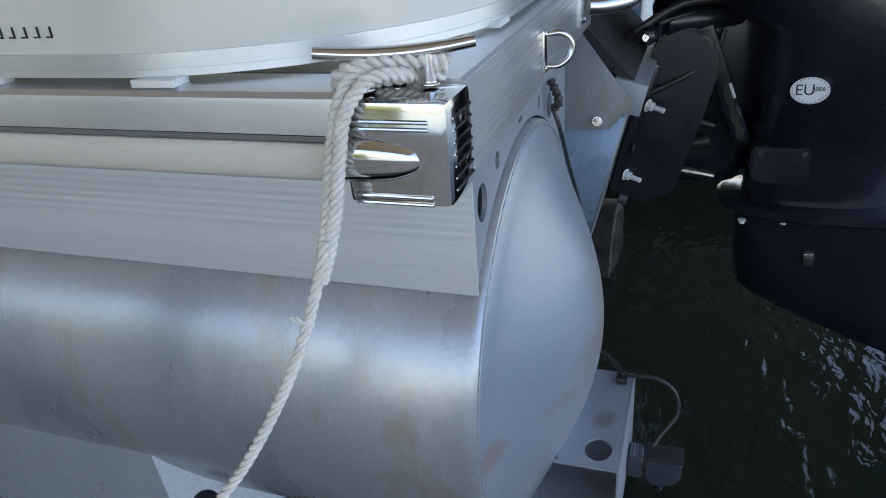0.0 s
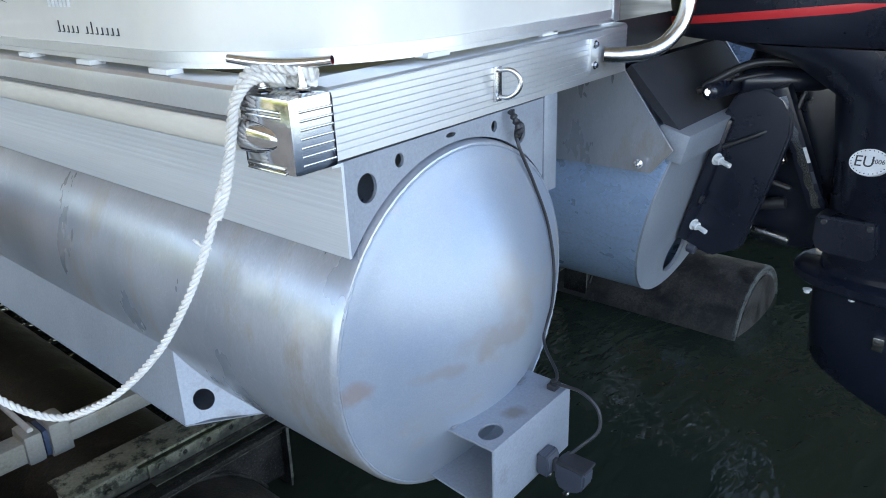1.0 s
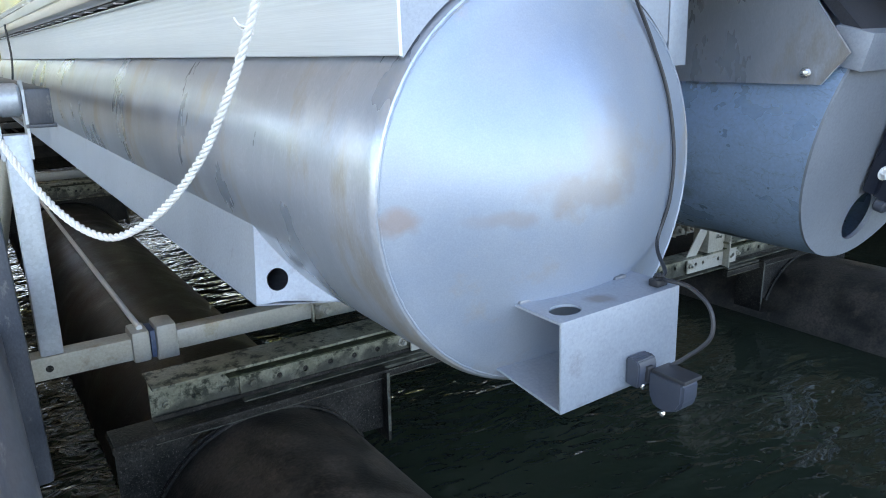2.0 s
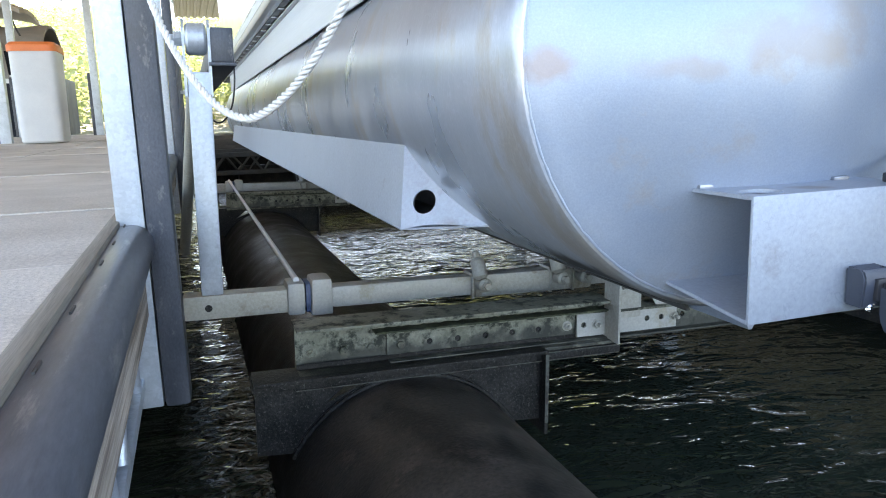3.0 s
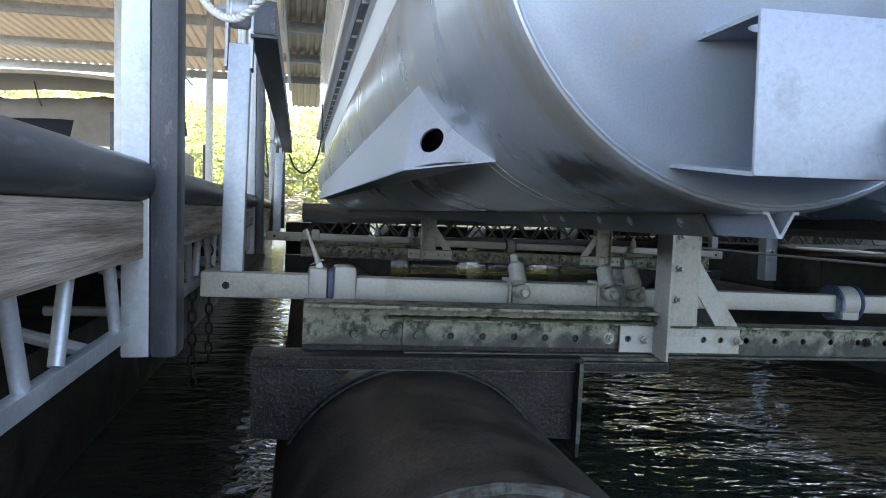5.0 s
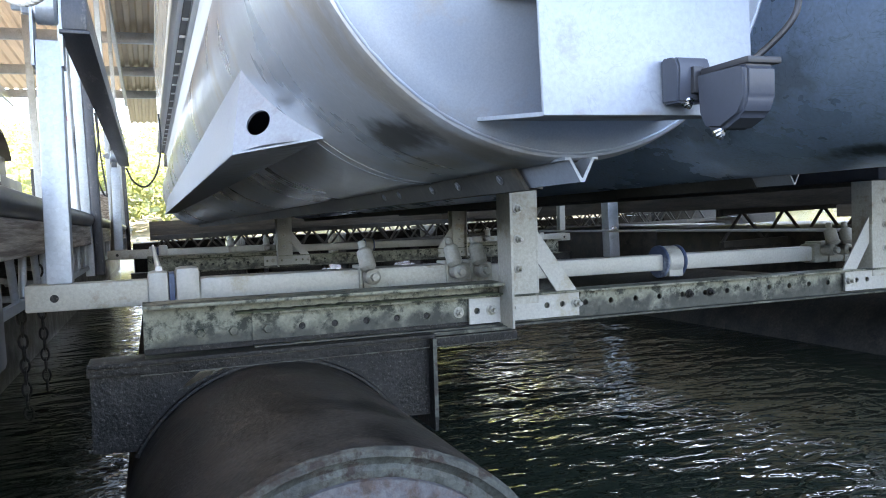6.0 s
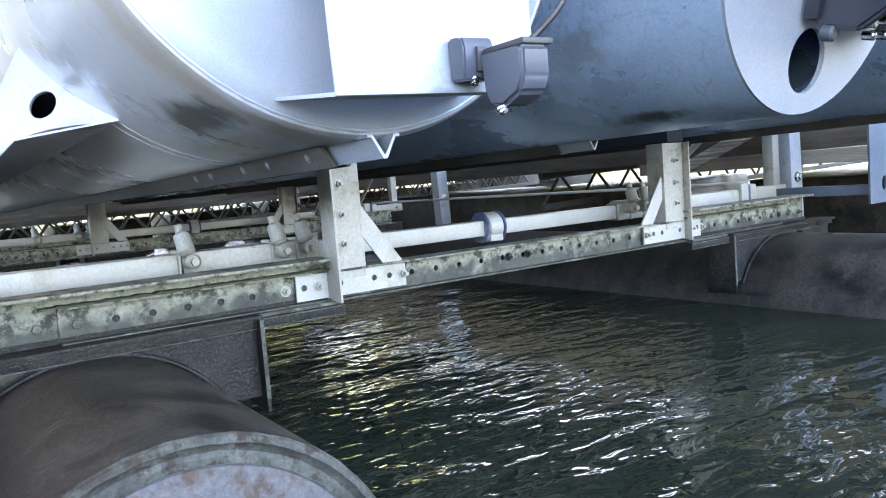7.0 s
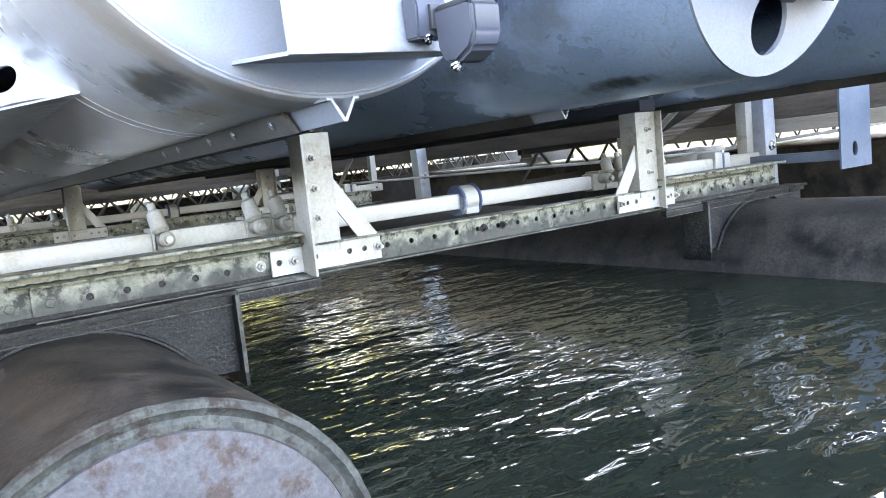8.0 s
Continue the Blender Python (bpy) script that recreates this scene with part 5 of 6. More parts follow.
            box(bm, x - 0.024, x + 0.020, yt - 0.008, yt + 0.056, zc + 0.014, zc + 0.024, 0.003)
            box(bm, x - 0.022, x - 0.016, yt - 0.010, yt + 0.004, zc - 0.046, zc + 0.016, 0.001)
            flip_bm(bm, flip)
            lp("pipe_clamp", bm, OLD_GALV, None, "corroded pipe clamp with a nut", 40)

    mirrored(tube_end)
    bm = bmesh.new()
    box(bm, 0.400, 2 * LIFT_MID - 0.400, yt + 0.004, yt + 0.052, -0.539, -0.491, 0.008)
    lp("cross_pipe", bm, BRIGHT_GALV, None, "pale middle cross tube")
    for x in (0.968,):
        bm = bmesh.new()
        rod(bm, (x, yt + 0.029, -0.513), (x + 0.058, yt + 0.029, -0.513), 0.046, 32, None, 0.006)
        box(bm, x + 0.004, x + 0.054, yt - 0.010, yt + 0.068, -0.556, -0.515, 0.002)
        lp("saddle_clamp", bm, BRIGHT_GALV, None, "rounded pipe saddle")
        bm = bmesh.new()
        rod(bm, (x - 0.008, yt + 0.029, -0.513), (x + 0.002, yt + 0.029, -0.513), 0.049, 32, None, 0.003)
        lp("blue_band", bm, BLUE_BAND, None)
        bm = bmesh.new()
        rod(bm, (x + 0.056, yt + 0.029, -0.513), (x + 0.066, yt + 0.029, -0.513), 0.049, 32, None, 0.003)
        lp("blue_band", bm, BLUE_BAND, None)

    def upright(flip):
        bm = bmesh.new()
        ux = 0.312
        yu = yc + 0.028
        zt = -0.292
        box(bm, ux, ux + 0.006, yu - (0.034 if flip else 0.068), yu, -0.622, zt, 0.001)
        slots = [circle(ux + 0.052, zz, 0.011, 0.006, 16) for zz in (zt - 0.058, zt - 0.200)]
        plate(bm, [(ux + 0.006, -0.575), (ux + 0.098, -0.575), (ux + 0.098, zt), (ux + 0.006, zt)], slots, 0.006, in_xz(yu - 0.008))
        box(bm, ux + 0.098, ux + 0.104, yu - 0.008, yu + 0.060, -0.575, zt, 0.001)
        flip_bm(bm, flip)
        up = lp("upright", bm, OLD_GALV, None, "slotted galvanised bunk upright", 25)
        for zz in (zt - 0.058, zt - 0.130, zt - 0.200):
            bm = bmesh.new()
            bolt(bm, (ux + 0.050, yu - 0.008, zz), (0, -1, 0), 0.0085, 0.007, 0.012)
            flip_bm(bm, flip)
            lp("bolt", bm, BRIGHT_GALV, up)
        bm = bmesh.new()
        hs = [circle(x, -0.583, 0.0075, None, 14) for x in (0.252, 0.345, 0.437, 0.480)]
        plate(bm, [(0.233, -0.613), (0.527, -0.613), (0.527, -0.553), (0.233, -0.553)], hs, 0.006, in_xz(yc + 0.022))
        flip_bm(bm, flip)
        ft = lp("foot_plate", bm, BRIGHT_GALV, None, "bright drilled foot plate", 25)
        for x in (0.288, 0.518):
            bm = bmesh.new()
            bolt(bm, (x, yc + 0.022, -0.583), (0, -1, 0), 0.0095, 0.009, 0.012)
            flip_bm(bm, flip)
            lp("bolt", bm, OLD_GALV, ft)
        bm = bmesh.new()
        plate(bm, [(0.407, -0.385), (0.407, -0.462), (0.478, -0.563), (0.527, -0.563), (0.527, -0.552)], (), 0.005, in_xz(yc + 0.030))
        flip_bm(bm, flip)
        lp("brace", bm, BRIGHT_GALV, up, "pale triangular brace", 25)

    mirrored(upright)


saddle(False, 0.785), saddle(True, 0.785)
cross_frame(1.03, True)
saddle(False, 4.05), saddle(True, 4.05)
cross_frame(4.25, False)


def lift_post(flip, y):
    bm = bmesh.new()
    box(bm, -0.648, -0.598, y + 0.002, y + 0.052, -0.483, 0.035, 0.005)
    flip_bm(bm, flip)
    po = lp("lift_post", bm, OLD_GALV if flip else GALV, None, "cream-stained lift post" if flip else "spangled galvanised lift post")
    for x in (-0.655, -0.600):
        bm = bmesh.new()
        plate(bm, [(y + 0.0, -0.02), (y + 0.054, -0.02), (y + 0.054, 0.13), (y + 0.040, 0.15), (y + 0.014, 0.15), (y + 0.0, 0.13)], (), 0.006, in_yz(x))
        flip_bm(bm, flip)
        lp("cheek_plate", bm, GALV, po)
    bm = bmesh.new()
    rod(bm, (-0.648, y + 0.027, 0.108), (-0.602, y + 0.027, 0.108), 0.036, 28, None, 0.006)
    rod(bm, (-0.690, y + 0.027, 0.108), (-0.57, y + 0.027, 0.108), 0.011, 6)
    rod(bm, (-0.672, y + 0.027, 0.108), (-0.655, y + 0.027, 0.108), 0.018, 6, None, 0.002)
    flip_bm(bm, flip)
    lp("pivot", bm, GALV, po, "round pivot with a bolt through it")
    bm = bmesh.new()
    rod(bm, (-0.636, y + 0.056, 0.0), (-0.690, y + 0.75, -0.50), 0.016, 14)
    flip_bm(bm, flip)
    lp("stay", bm, OLD_GALV, None, "slanting stay behind the post")


for y in (1.03, 4.25):
    mirrored(lift_post, y)


def tie_beam(flip):
    bm = bmesh.new()
    box(bm, -0.594, -0.545, 1.02, 4.35, 0.056, 0.132, 0.004)
    box(bm, -0.600, -0.540, 1.02, 4.35, 0.048, 0.056, 0.002)
    flip_bm(bm, flip)
    lp("tie_beam", bm, BLACK_RUBBER, None, "dark top beam between the lift posts")
    bm = bmesh.new()
    rod(bm, (-0.425, 1.04, -0.462), (-0.425, 4.27, -0.462), 0.0075, 12)
    flip_bm(bm, flip)
    lp("air_pipe", bm, WHITE_PIPE, None, "thin white air pipe along the tank")
    bm = bmesh.new()
    box(bm, 0.318, 0.400, 0.80, 5.2, -0.290, -0.252, 0.006)
    flip_bm(bm, flip)
    lp("bunk", bm, BUNK, None, "dark carpeted bunk board")


mirrored(tie_beam)

bm = bmesh.new()
plate(bm, [(2.545, -0.575), (2.80, -0.575), (2.80, -0.10), (2.545, -0.10)], [circle(2.66, -0.50, 0.022, 0.030)], 0.008, in_xz(0.63))
box(bm, 2.57, 2.63, 0.637, 1.034, -0.540, -0.500, 0.002)
box(bm, 2.792, 2.800, 0.638, 0.72, -0.575, -0.10, 0.001)
lp("end_plate", bm, BLUE_STEEL, None, "blue-grey steel end plate with a round hole", 25)

# ---- dock ----
DZ = -0.235
RZ = 3.35
dock = thing("dock", (-2.2, 4.0, DZ - 0.4), "floating dock with concrete slabs and a black rubbing edge", "dock", "", "structure")
# dock carried on unseen to y = -12, where sunlit slabs bounce light back
bm = bmesh.new()
box(bm, -4.4, -0.8120, -12.0, 14.0, DZ - 0.10, DZ - 0.034)
part("dock_frame", bm, BLACK_PLASTIC, dock)
bm = bmesh.new()
box(bm, -0.8070, -0.7860, -12.0, 14.0, DZ - 0.09, DZ + 0.005, 0.004)
part("edge_plank", bm, TRIM_WOOD, dock, "pale treated edge plank")
bm = bmesh.new()
prof = [(-0.7850, DZ - 0.004)]
for k in range(13):
    a = radians(90 - 180 * k / 12)
    prof.append((-0.7650 + 0.034 * math.cos(a), DZ - 0.041 + 0.037 * math.sin(a)))
prof += [(-0.7850, DZ - 0.078)]
extrude_y(bm, prof, -2.5, 14.0)
part("rub_fender", bm, BLACK_RUBBER, dock, "black rounded rubbing fender", sharp=40)
for k in range(26):
    bm = bmesh.new()
    y = -2.2 + 0.205 * k + 0.03 * math.sin(k * 2.2)
    box(bm, -0.7790, -0.7765, y, y + 0.030, DZ - 0.0045, DZ - 0.0015, 0.0005)
    part("staple", bm, DARK_STEEL, dock)
bm = bmesh.new()
box(bm, -0.7970, -0.7540, -12.0, 14.0, DZ - 0.178, DZ - 0.0785, 0.004)
part("fascia_board", bm, GREY_WOOD, dock, "grey weathered fascia board with long grain")
bm = bmesh.new()
box(bm, -0.7930, -0.7740, -12.0, 14.0, DZ - 0.320, DZ - 0.294, 0.003)
part("lower_chord", bm, GALV, dock, "galvanised lower truss chord")
for k in range(30):
    y = -2.381 + 0.42 * k
    for ya, yb in ((0.0, 0.047), (0.213, 0.166)):
        bm = bmesh.new()
        rod(bm, (-0.784, y + ya, DZ - 0.17), (-0.784, y + yb, DZ - 0.292), 0.0105, 12)
        part("truss_strut", bm, GALV, dock)
for k in range(14):
    bm = bmesh.new()
    y = -1.62 + 0.42 * k
    rod(bm, (-0.795, y, DZ - 0.305), (-0.995, y + 0.03, DZ - 0.305 + 0.05 * (k % 2)), 0.0105, 10)
    part("cross_bar", bm, GALV, dock)
bm = bmesh.new()
box(bm, -4.4, -1.0, -12.0, 14.0, WATER_Z - 0.05, DZ - 0.38, 0.02)
part("dock_float", bm, SLIME, dock, "dark dock float")


def dock_post(x, y, mirror=1, top=3.4, half=0.024):
    po = thing("dock_post", (x, y, DZ - 0.36), "galvanised dock post with a black rubber fender", "post", "posts along the dock")
    bm = bmesh.new()
    box(bm, x - half, x + half, y - half, y + half + 0.006, DZ - 0.355, top, 0.004)
    part("post", bm, GALV, po)
    bm = bmesh.new()
    xa, xb = (x + half + 0.002, x + half + 0.050) if mirror > 0 else (x - half - 0.050, x - half - 0.002)
    box(bm, xa, xb, y - 0.036, y + 0.048, DZ - 0.355, top - 0.9 if y < 2 else DZ + 1.0, 0.012)
    part("fender", bm, BLACK_RUBBER, po)
    return po


dock_post(-0.7680, 0.700)
dock_post(-0.7700, 3.80)
dock_post(-0.7700, 6.90)
dock_post(-0.7700, 10.0)
for x, y in ((-2.55, 8.4), (-3.95, 8.4), (-2.05, 12.6), (-1.5, 12.6), (-3.35, 13.5)):
    dock_post(x, y, -1, 3.4, 0.055)
# chains hanging from the dock's frame
for cx, cy, top_z, n in ((-0.80, 1.62, DZ - 0.18, 14), (-0.79, 1.95, DZ - 0.20, 13)):
    chain = thing("hanging_chain", (cx, cy, top_z - 0.45), "rusty chain hanging from the dock frame into the water", "chain", "chains under the dock")
    for k in range(n):
        bm = bmesh.new()
        ln = []
        for i in range(17):
            a = 2 * math.pi * i / 16
            u, w = 0.011 * math.cos(a), 0.020 * math.sin(a)
            ln.append(Vector((cx + (u if k % 2 else 0), cy + (0 if k % 2 else u), top_z - 0.034 * k + w)))
        sweep(bm, ln, 0.0035, 6, None, False)
        part("link", bm, SLIME, chain)
# slabs last on the dock: each its own piece
slab_me = {}
ys = [-2.5 + 0.66 * k for k in range(-14, 25)]
for i, (xa, xb) in enumerate(((-1.60, -0.8085), (-2.50, -1.606), (-3.40, -2.506), (-4.40, -3.406))):
    bm = bmesh.new()
    box(bm, 0, xb - xa, 0, 0.653, -0.034, 0, 0.002)
    me = bpy.data.meshes.new("slab")
    bm.to_mesh(me)
    bm.free()
    me.materials.append(CONCRETE)
    for k, y in enumerate(ys):
        ob = new("slab", me)
        ob.parent = dock
        ob.matrix_parent_inverse = PLACED[dock.name].inverted()
        ob.location = (xa, y + 0.16 - 0.0, DZ + 0.0015 * math.sin(k * 3.7 + i))

# ---- storage bin on the dock ----
bin_ = thing("dock_bin", (-2.05, 7.6, DZ), "tall pale grey dock bin with an orange lid", "bin")
PALE_PLASTIC = material("pale_grey_plastic", (0.60, 0.60, 0.60), (0.68, 0.68, 0.67), 4.0, (0.45, 0.6), 0.0, 0.05, 90, grain=0.04)
ORANGE = material("orange_plastic", (0.75, 0.16, 0.03), (0.82, 0.22, 0.05), 5.0, (0.4, 0.5), 0.0, 0.03, 90, grain=0.05)
bm = bmesh.new()
lofted(bm, [(-2.05, 7.75, 0.185, 0.24, DZ + 0.01), (-2.05, 7.75, 0.20, 0.26, DZ + 0.03), (-2.05, 7.75, 0.215, 0.275, DZ + 0.90)], 40, 7)
part("bin_body", bm, PALE_PLASTIC, bin_, sharp=40)
bm = bmesh.new()
lofted(bm, [(-2.05, 7.75, 0.228, 0.29, DZ + 0.90), (-2.05, 7.75, 0.228, 0.29, DZ + 0.96), (-2.05, 7.75, 0.20, 0.26, DZ + 0.99)], 40, 7)
part("lid", bm, ORANGE, bin_, "bright orange lid", sharp=40)
for x, y, h, lab in ((-1.22, 9.4, 0.52, "beige dock storage box with a lid"), (-0.98, 11.0, 0.45, "grey dock storage box with a lid")):
    sb = thing("storage_box", (x, y, DZ), lab, "storage box", "boxes on the dock")
    bm = bmesh.new()
    box(bm, x - 0.17, x + 0.17, y - 0.3, y + 0.3, DZ, DZ + h, 0.03)
    part("box_body", bm, GREY_WOOD if h < 0.5 else PALE_PLASTIC, sb)
    bm = bmesh.new()
    box(bm, x - 0.18, x + 0.18, y - 0.31, y + 0.31, DZ + h, DZ + h + 0.05, 0.02)
    part("lid", bm, PALE_PLASTIC, sb)

# ---- covered boat moored across the dock's end ----
COVER = material("taupe_canvas_cover", (0.22, 0.205, 0.185), (0.30, 0.28, 0.255), 3.0, (0.8, 0.95), 0.0, 0.4, 120, grain=0.08)
NAVY_PANEL = material("navy_fence_panel", (0.008, 0.012, 0.020), (0.013, 0.018, 0.028), 2.0, (0.45, 0.6), 0.0, 0.0, 60, grain=0.04, spec=0.2)
cb = thing("covered_boat", (-5.6, 15.6, -0.6), "navy pontoon boat under a taupe canvas cover", "boat")
bx0, bx1, by = -9.6, -2.9, 14.6
bm = bmesh.new()
rod(bm, (bx0, by + 0.5, -0.62), (bx1, by + 0.5, -0.62), 0.31, 32)
part("pontoon_tube", bm, ALU, cb)
bm = bmesh.new()
box(bm, bx0, bx1, by, by + 2.4, -0.25, 0.86, 0.03)
part("fence_panel", bm, NAVY_PANEL, cb, "dark navy fence panel")
bm = bmesh.new()
box(bm, bx0, bx1, by - 0.03, by, 0.72, 0.87, 0.01)
box(bm, bx0, bx1, by - 0.03, by, -0.31, -0.24, 0.01)
part("side_rail", bm, ALU_RAIL, cb, "silver side rail")
bm = bmesh.new()
box(bm, bx0 + 0.1, bx1 - 0.25, by + 0.03, by + 2.3, 0.86, 1.38, 0.03)
part("upper_panel", bm, NAVY_PANEL, cb)
bm = bmesh.new()
n1, n2 = 40, 12
grid = [[bm.verts.new((bx0 + (bx1 - 0.15 - bx0) * i / n1, by - 0.02 + 2.42 * j / n2,
                       1.36 + 0.60 * math.sin(math.pi * j / n2) ** 0.7 * (0.85 + 0.22 * noise.noise((i * 0.22, 4.0, 0.5))) + 0.04 * noise.noise((i * 0.6, j * 0.7, 1)))) for j in range(n2 + 1)] for i in range(n1 + 1)]
for i in range(n1):
    for j in range(n2):
        bm.faces.new((grid[i][j], grid[i + 1][j], grid[i + 1][j + 1], grid[i][j + 1]))
ext = bmesh.ops.extrude_face_region(bm, geom=list(bm.faces))
bmesh.ops.translate(bm, verts=[v for v in ext["geom"] if isinstance(v, bmesh.types.BMVert)], vec=(0, 0, -0.05))
cov = part("canvas_cover", bm, COVER, cb, "sagging taupe canvas cover", sharp=60)
for k, (xa, xb) in enumerate(((-4.75, -3.65), (-7.2, -6.2))):
    bm = bmesh.new()
    prof = [(xa, 1.44), (xb - 0.05, 1.44), (xb, 0.80), (xa - 0.12, 0.86)]
    plate(bm, prof, (), 0.02, in_xz(by - 0.07))
    part("hanging_flap", bm, COVER, cov)
# folded sun top over the covered boat
top_t = thing("bimini_top", (-5.2, 15.6, 1.0), "beige canvas boat top on thin bowed poles", "boat top")
bm = bmesh.new()
n1, n2 = 24, 10
grid = [[bm.verts.new((-7.4 + 4.0 * i / n1, by + 0.2 + 2.0 * j / n2, 2.05 + 0.22 * math.sin(math.pi * i / n1) ** 0.5 + 0.10 * math.sin(math.pi * j / n2))) for j in range(n2 + 1)] for i in range(n1 + 1)]
for i in range(n1):
    for j in range(n2):
        bm.faces.new((grid[i][j], grid[i + 1][j], grid[i + 1][j + 1], grid[i][j + 1]))
ext = bmesh.ops.extrude_face_region(bm, geom=list(bm.faces))
bmesh.ops.translate(bm, verts=[v for v in ext["geom"] if isinstance(v, bmesh.types.BMVert)], vec=(0, 0, -0.08))
BEIGE = material("beige_canvas", (0.50, 0.44, 0.36), (0.60, 0.54, 0.46), 3.0, (0.8, 0.95), 0.0, 0.3, 120, grain=0.05)
part("canvas", bm, BEIGE, top_t, sharp=60)
for x in (-7.3, -5.6, -3.6):
    bm = bmesh.new()
    line, _ = spline([(x + 0.5, by + 0.22, 0.95), (x + 0.15, by + 0.22, 1.6), (x, by + 0.3, 2.05)], 12)
    sweep(bm, line, 0.016, 8)
    part("pole", bm, DARK_STEEL, top_t)

# copy added beyond the walkway to block bright reflections on the water
reflection_blocker = copy_thing(cb, Matrix.Translation((11.4, -1.9, -0.45)))
tagged(reflection_blocker, "added copy of the covered boat beyond the walkway, blocking bright reflections", "boat")

# ---- service pipes and cords beside the dock ----
for x, y, r, lab in ((-0.90, 4.9, 0.020, "grey conduit pipe rising from the dock to the roof"), (-1.02, 6.1, 0.026, "galvanised water pipe with a red valve"), (-0.93, 7.6, 0.016, "thin grey conduit pipe beside the dock")):
    cp = thing("service_pipe", (x, y, DZ), lab, "pipe", "pipes along the dock")
    bm = bmesh.new()
    rod(bm, (x, y, DZ), (x, y, RZ - 0.2), r, 14)
    part("pipe", bm, GALV, cp)
    if r > 0.025:
        bm = bmesh.new()
        rod(bm, (x - 0.05, y - 0.02, 0.62), (x + 0.05, y - 0.02, 0.62), 0.022, 12, None, 0.006)
        part("valve", bm, RED, cp, "red valve handle")
    bm = bmesh.new()
    line, _ = spline([(x + 0.03, y, 1.3), (x + 0.06, y - 0.03, 0.7), (x + 0.02, y - 0.05, 0.25), (x + 0.10, y - 0.05, 0.02), (x + 0.07, y - 0.04, 0.4), (x + 0.04, y - 0.02, 0.9)], 50)
    sweep(bm, line, 0.009, 8)
    part("cord", bm, BLACK_PLASTIC, cp, "looped black power cord")
# cord sagging between lift and boat
sag = thing("power_cable", (-0.47, 4.2, -0.1), "thin black power cable sagging from lift to boat", "cable")
bm = bmesh.new()
line, _ = spline([(-0.56, 4.3, 0.05), (-0.52, 4.3, -0.04), (-0.45, 4.32, -0.07), (-0.38, 4.33, 0.02), (-0.345, 4.34, 0.20), (-0.345, 4.36, 0.40)], 40)
sweep(bm, line, 0.006, 8)
part("cord", bm, BLACK_PLASTIC, sag)

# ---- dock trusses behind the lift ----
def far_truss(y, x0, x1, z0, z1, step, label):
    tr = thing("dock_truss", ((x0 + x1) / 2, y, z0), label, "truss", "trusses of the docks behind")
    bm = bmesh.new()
    # chords and webs carry their backlit shade in the dark colour
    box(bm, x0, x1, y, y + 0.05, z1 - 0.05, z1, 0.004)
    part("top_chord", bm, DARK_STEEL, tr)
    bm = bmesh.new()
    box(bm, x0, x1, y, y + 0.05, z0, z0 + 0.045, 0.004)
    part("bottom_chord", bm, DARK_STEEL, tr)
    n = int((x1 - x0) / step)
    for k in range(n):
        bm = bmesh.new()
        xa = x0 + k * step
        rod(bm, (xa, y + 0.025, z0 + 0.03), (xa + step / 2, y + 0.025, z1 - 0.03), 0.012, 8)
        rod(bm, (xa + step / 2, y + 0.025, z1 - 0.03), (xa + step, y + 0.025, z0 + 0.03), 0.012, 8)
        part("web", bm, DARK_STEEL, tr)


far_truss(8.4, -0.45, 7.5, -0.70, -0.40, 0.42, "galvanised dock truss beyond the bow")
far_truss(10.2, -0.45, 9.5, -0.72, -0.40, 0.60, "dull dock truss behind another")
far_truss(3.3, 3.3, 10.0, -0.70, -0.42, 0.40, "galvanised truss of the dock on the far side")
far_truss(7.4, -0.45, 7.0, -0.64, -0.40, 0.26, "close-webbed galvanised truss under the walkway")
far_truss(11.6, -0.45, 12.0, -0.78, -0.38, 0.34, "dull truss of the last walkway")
# thick dark deck stands in for the shaded frame below it
bm = bmesh.new()
box(bm, -0.45, 9.5, 8.46, 10.0, -0.43, DZ, 0.01)
structure("far_walkway", bm, DARK_WOOD, "dark timber walkway deck beyond the bow", "walkway")
bm = bmesh.new()
box(bm, 3.25, 5.4, -2.5, 10.0, -0.425, DZ, 0.01)
structure("far_dock", bm, DARK_WOOD, "timber dock on the boat's other side, darkened for shade", "dock")
bm = bmesh.new()
box(bm, 3.19, 3.245, -2.5, 2.3, -0.495, -0.425, 0.006)
structure("far_dock_beam", bm, TRIM_WOOD, "pale timber beam along the far dock", "beam")
for k, y in enumerate((-2.3, 0.2, 2.9, 5.4, 8.2)):
    df = thing("dock_float", (4.5, y + 0.8, WATER_Z), "dark foam float under the far dock", "float", "floats under the far dock")
    bm = bmesh.new()
    box(bm, 3.9, 5.3, y, y + 1.9, WATER_Z - 0.05, -0.60, 0.03)
    part("float_block", bm, TANK, df)
for y in (1.3, 4.4, 7.5):
    fp = thing("dock_post", (3.12, y, -0.8), "blue-grey dock post with bolts on the far dock", "post", "posts along the dock")
    bm = bmesh.new()
    box(bm, 3.07, 3.17, y - 0.05, y + 0.05, -0.78, 3.4, 0.006)
    part("post", bm, GALV, fp)
    bm = bmesh.new()
    bolt(bm, (3.12, y - 0.05, -0.55), (0, -1, 0), 0.02, 0.015, 0.01)
    part("bolt", bm, STEEL, fp)
brace_thing = thing("slanting_brace", (3.0, 1.7, -0.49), "grey timber brace slanting up to the far dock's frame", "brace")
bm = bmesh.new()
box(bm, -0.022, 0.022, -0.42, 0.34, -0.03, 0.03, 0.003, Matrix.Translation((3.04, 1.70, -0.405)) @ Matrix.Rotation(radians(-22), 4, "X"))
part("plank", bm, GREY_WOOD, brace_thing)
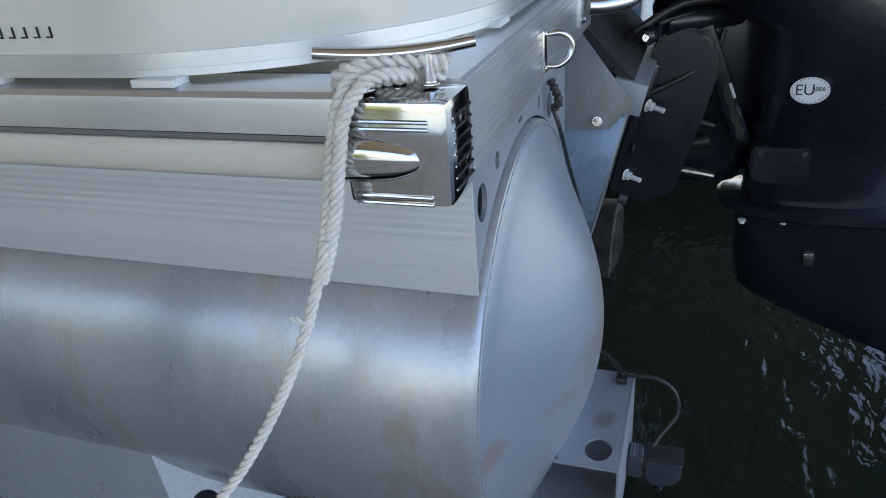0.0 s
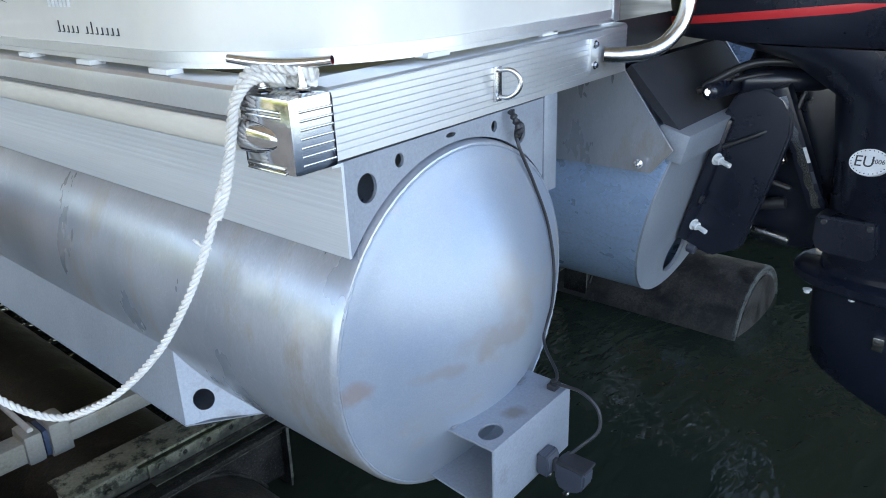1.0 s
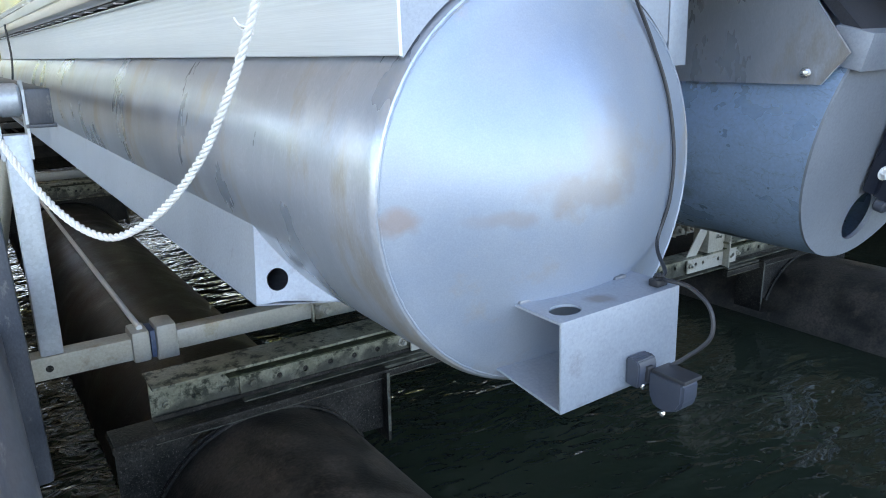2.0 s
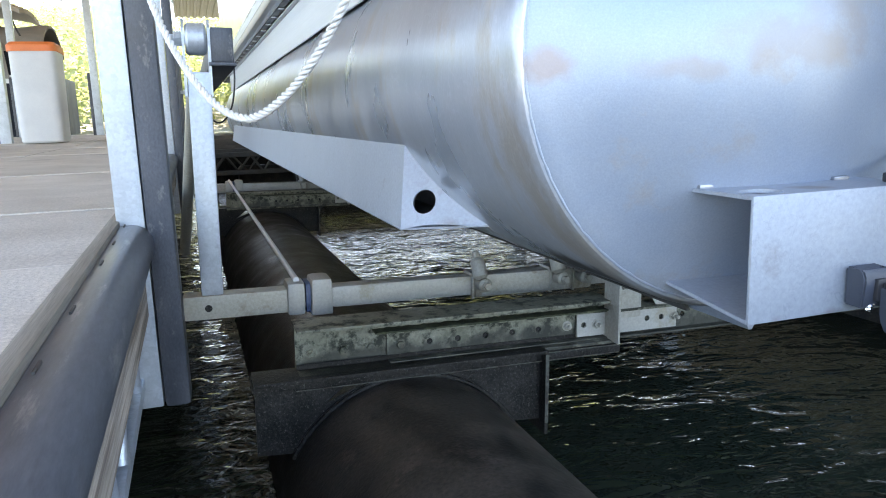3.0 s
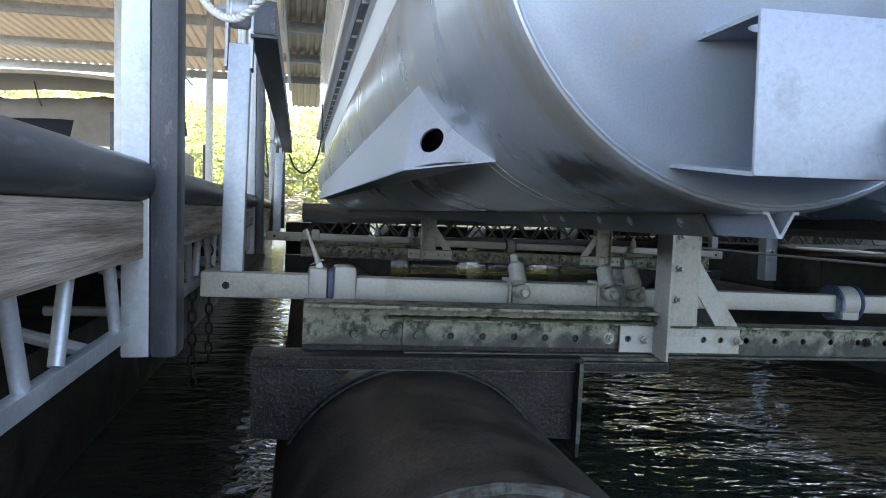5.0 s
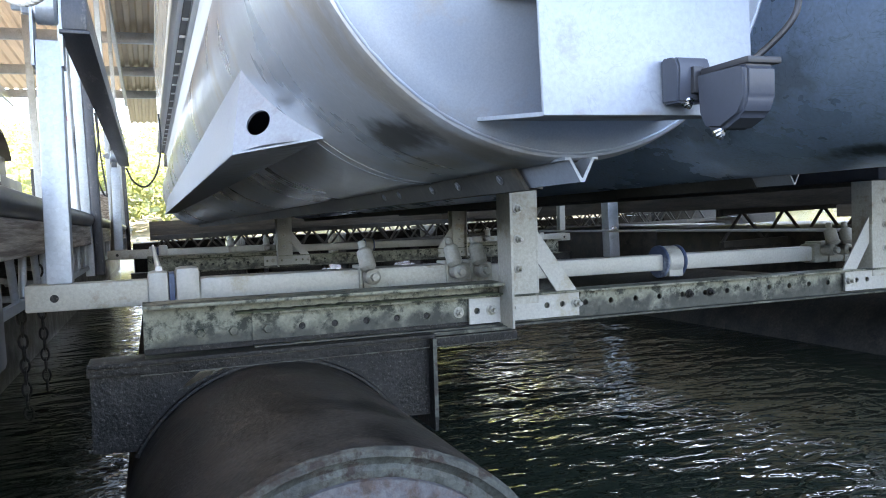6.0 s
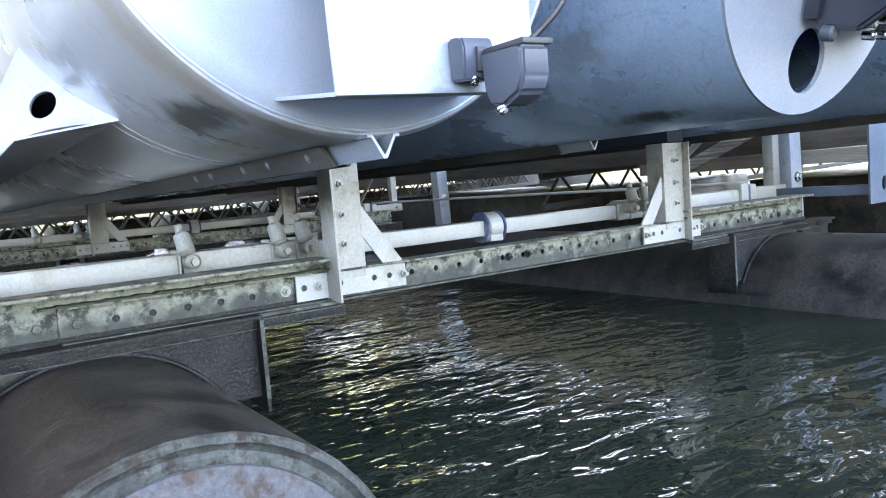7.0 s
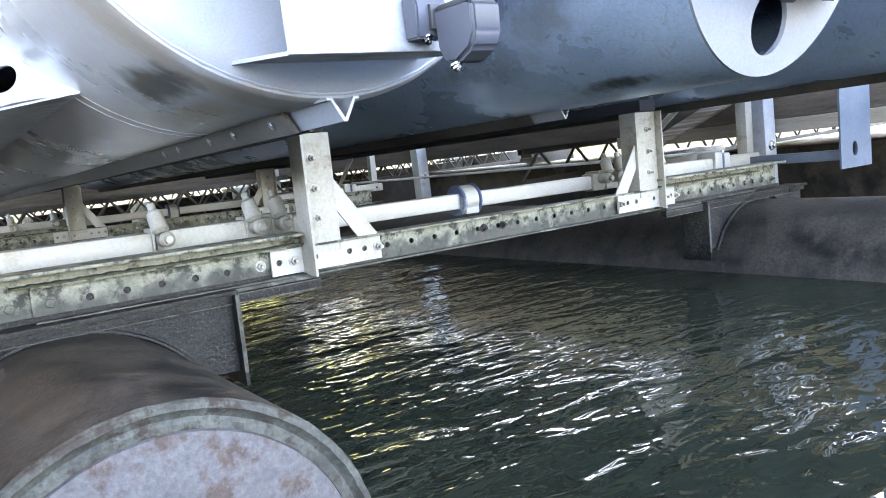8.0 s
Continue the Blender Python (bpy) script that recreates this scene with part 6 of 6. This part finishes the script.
# drums and floats under the walkways, seen between the trusses
for k in range(9):
    dr = thing("float_drum", (0.2 + 1.05 * k, 9.2, WATER_Z), "dark float drum under the walkway", "float drum", "drums under the walkway")
    bm = bmesh.new()
    rod(bm, (-0.1 + 1.05 * k, 9.1, -0.90), (0.6 + 1.05 * k, 9.1, -0.90), 0.26, 24, None, 0.03)
    part("drum", bm, TANK, dr)

# floats added to close the bright gap below the boat copy
for k in range(8):
    fl2 = thing("walkway_float", (-0.2 + 1.5 * k, 10.8, WATER_Z), "dark foam float under the last walkway", "float", "floats under the last walkway")
    bm = bmesh.new()
    box(bm, -0.68 + 1.5 * k, 0.55 + 1.5 * k, 10.15, 11.4, WATER_Z - 0.05, -0.50 - 0.02 * (k % 3), 0.03)
    part("float_block", bm, SLIME, fl2)

# ---- roof over the slips ----
ROOF = material("pale_corrugated_roof", (0.60, 0.55, 0.46), (0.70, 0.65, 0.56), 1.5, (0.5, 0.7), 0.1, 0.05, 60, stain=(0.42, 0.34, 0.24), stain_at=0.66, stain_scale=1.2, grain=0.05)
# thin sheet that lets a little of the sun through
nt = ROOF.node_tree
thin = nt.nodes.new("ShaderNodeBsdfTranslucent")
thin.inputs["Color"].default_value = (0.80, 0.74, 0.64, 1)
both = nt.nodes.new("ShaderNodeMixShader")
both.inputs[0].default_value = 0.17
nt.links.new(nt.nodes["Principled BSDF"].outputs[0], both.inputs[1])
nt.links.new(thin.outputs[0], both.inputs[2])
nt.links.new(both.outputs[0], nt.nodes["Material Output"].inputs["Surface"])
bm = bmesh.new()
def corrugated(x0, x1, pitch=0.20):
    out = []
    for k in range(int(round((x1 - x0) / pitch))):
        x = x0 + k * pitch
        out += [(x, 0.0), (x + 0.07, 0.0), (x + 0.10, 0.045), (x + 0.17, 0.045)]
    return out + [(x1, 0.0)]


METAL_ROOF = material("tan_metal_roof", (0.52, 0.43, 0.31), (0.62, 0.52, 0.39), 1.5, (0.45, 0.6), 0.3, 0.05, 60, stain=(0.28, 0.22, 0.16), stain_at=0.66, stain_scale=1.2, grain=0.05)
# Roofs over slip and near dock are unseen; reach and sheet shape the light.
for x0, x1, y0, y1, mt, lab in ((-0.8, 15.0, -2.8, 26.0, METAL_ROOF, "tan corrugated metal roof added over the slip to dim reflections"), (-8.6, -0.8, -2.8, 5.0, ROOF, "pale thin corrugated roof added over the dock to lighten it"), (-8.6, -0.8, 5.03, 20.0, ROOF, "pale thin corrugated roof over the walkway")):
    bm = bmesh.new()
    strip = corrugated(x0, x1)
    lo = [bm.verts.new((x, y0, RZ + z)) for x, z in strip]
    hi = [bm.verts.new((x, y1, RZ + z)) for x, z in strip]
    for i in range(len(strip) - 1):
        bm.faces.new((lo[i], lo[i + 1], hi[i + 1], hi[i]))
    ext = bmesh.ops.extrude_face_region(bm, geom=list(bm.faces))
    bmesh.ops.translate(bm, verts=[v for v in ext["geom"] if isinstance(v, bmesh.types.BMVert)], vec=(0, 0, 0.006))
    structure("roof", bm, mt, lab, "roof", 20)
for k, y in enumerate((-2.7, 2.0, 5.0, 8.0, 11.0, 14.0, 17.0, 19.9)):
    bm = bmesh.new()
    box(bm, -8.6, 15.0, y - 0.04, y + 0.04, RZ - 0.20, RZ - 0.002, 0.006)
    structure("purlin", bm, GALV, "galvanised roof purlin", "purlin")
for x in (-0.788, 3.12, -3.35):
    bm = bmesh.new()
    box(bm, x - 0.03, x + 0.03, -2.7 if x > -3 else 5.0, 19.9, RZ - 0.42, RZ - 0.20, 0.006)
    structure("roof_beam", bm, GALV, "galvanised roof beam on the dock posts", "beam")

# ---- wooded shore ----
# leaf colour is raised and greyed to put the distance's haze into it
LEAF = material("haze_paled_foliage", (0.24, 0.27, 0.13), (0.36, 0.38, 0.20), 0.25, (0.6, 0.8), 0.0, 0.0, 20, grain=0.3)
nt = LEAF.node_tree
glow = nt.nodes.new("ShaderNodeBsdfTranslucent")
glow.inputs["Color"].default_value = (0.34, 0.38, 0.12, 1)
mixed = nt.nodes.new("ShaderNodeMixShader")
mixed.inputs[0].default_value = 0.4
nt.links.new(nt.nodes["Principled BSDF"].outputs[0], mixed.inputs[1])
nt.links.new(glow.outputs[0], mixed.inputs[2])
nt.links.new(mixed.outputs[0], nt.nodes["Material Output"].inputs["Surface"])
BANK = material("grassy_bank", (0.12, 0.12, 0.08), (0.20, 0.185, 0.14), 0.3, (0.8, 0.95), 0.0, 0.0, 20, grain=0.2)
bm = bmesh.new()
n1, n2 = 160, 14
grid = []
for i in range(n1 + 1):
    a = radians(-180 + 360 * i / n1)
    row = []
    for j in range(n2 + 1):
        s = j / n2
        r = 62 + 120 * s
        h = -1.2 + (22 if abs(a) < 1.25 else 5) * s ** 1.1 * (0.8 + 0.3 * noise.noise((3 * math.sin(a), 3 * math.cos(a), 0))) + 0.6 * noise.noise((i * 0.7, j * 0.9, 2))
        row.append(bm.verts.new((r * math.sin(a), r * math.cos(a), h)))
    grid.append(row)
for i in range(n1):
    for j in range(n2):
        bm.faces.new((grid[i][j], grid[i + 1][j], grid[i + 1][j + 1], grid[i][j + 1]))
structure("far_bank", bm, BANK, "grassy bank rising beyond the water", "ground", 60)
rng = random.Random(4)
verts, faces = [], []
for i in range(1000):
    a = radians(rng.uniform(-70, 62))
    s = rng.random() ** 1.4
    r = 66 + 110 * s
    base = Vector((r * math.sin(a), r * math.cos(a), -1.0 + 20 * s))
    tall, wide = rng.uniform(5, 9), rng.uniform(2.2, 3.8)
    for k in range(220):
        u = Vector((rng.gauss(0, 1), rng.gauss(0, 1), rng.gauss(0, 1))).normalized() * rng.uniform(0.55, 1.05)
        c = base + Vector((u.x * wide, u.y * wide, tall * 0.55 + u.z * tall * 0.45))
        size = rng.uniform(0.12, 0.34)
        m = Matrix.Rotation(rng.uniform(0, 6.28), 3, "Z") @ Matrix.Rotation(rng.uniform(0, 3.14), 3, "X")
        k0 = len(verts)
        for p in ((-1, -0.6, 0), (1, -0.7, 0.2), (0.8, 0.7, 0), (-0.9, 0.8, 0.3)):
            verts.append(c + m @ (Vector(p) * size))
        faces.append((k0, k0 + 1, k0 + 2, k0 + 3))
me = bpy.data.meshes.new("far_woods")
me.from_pydata(verts, [], faces)
me.materials.append(LEAF)
tagged(new("far_woods", me), "sunlit green woods on the far shore", "woods", "", "stuff")
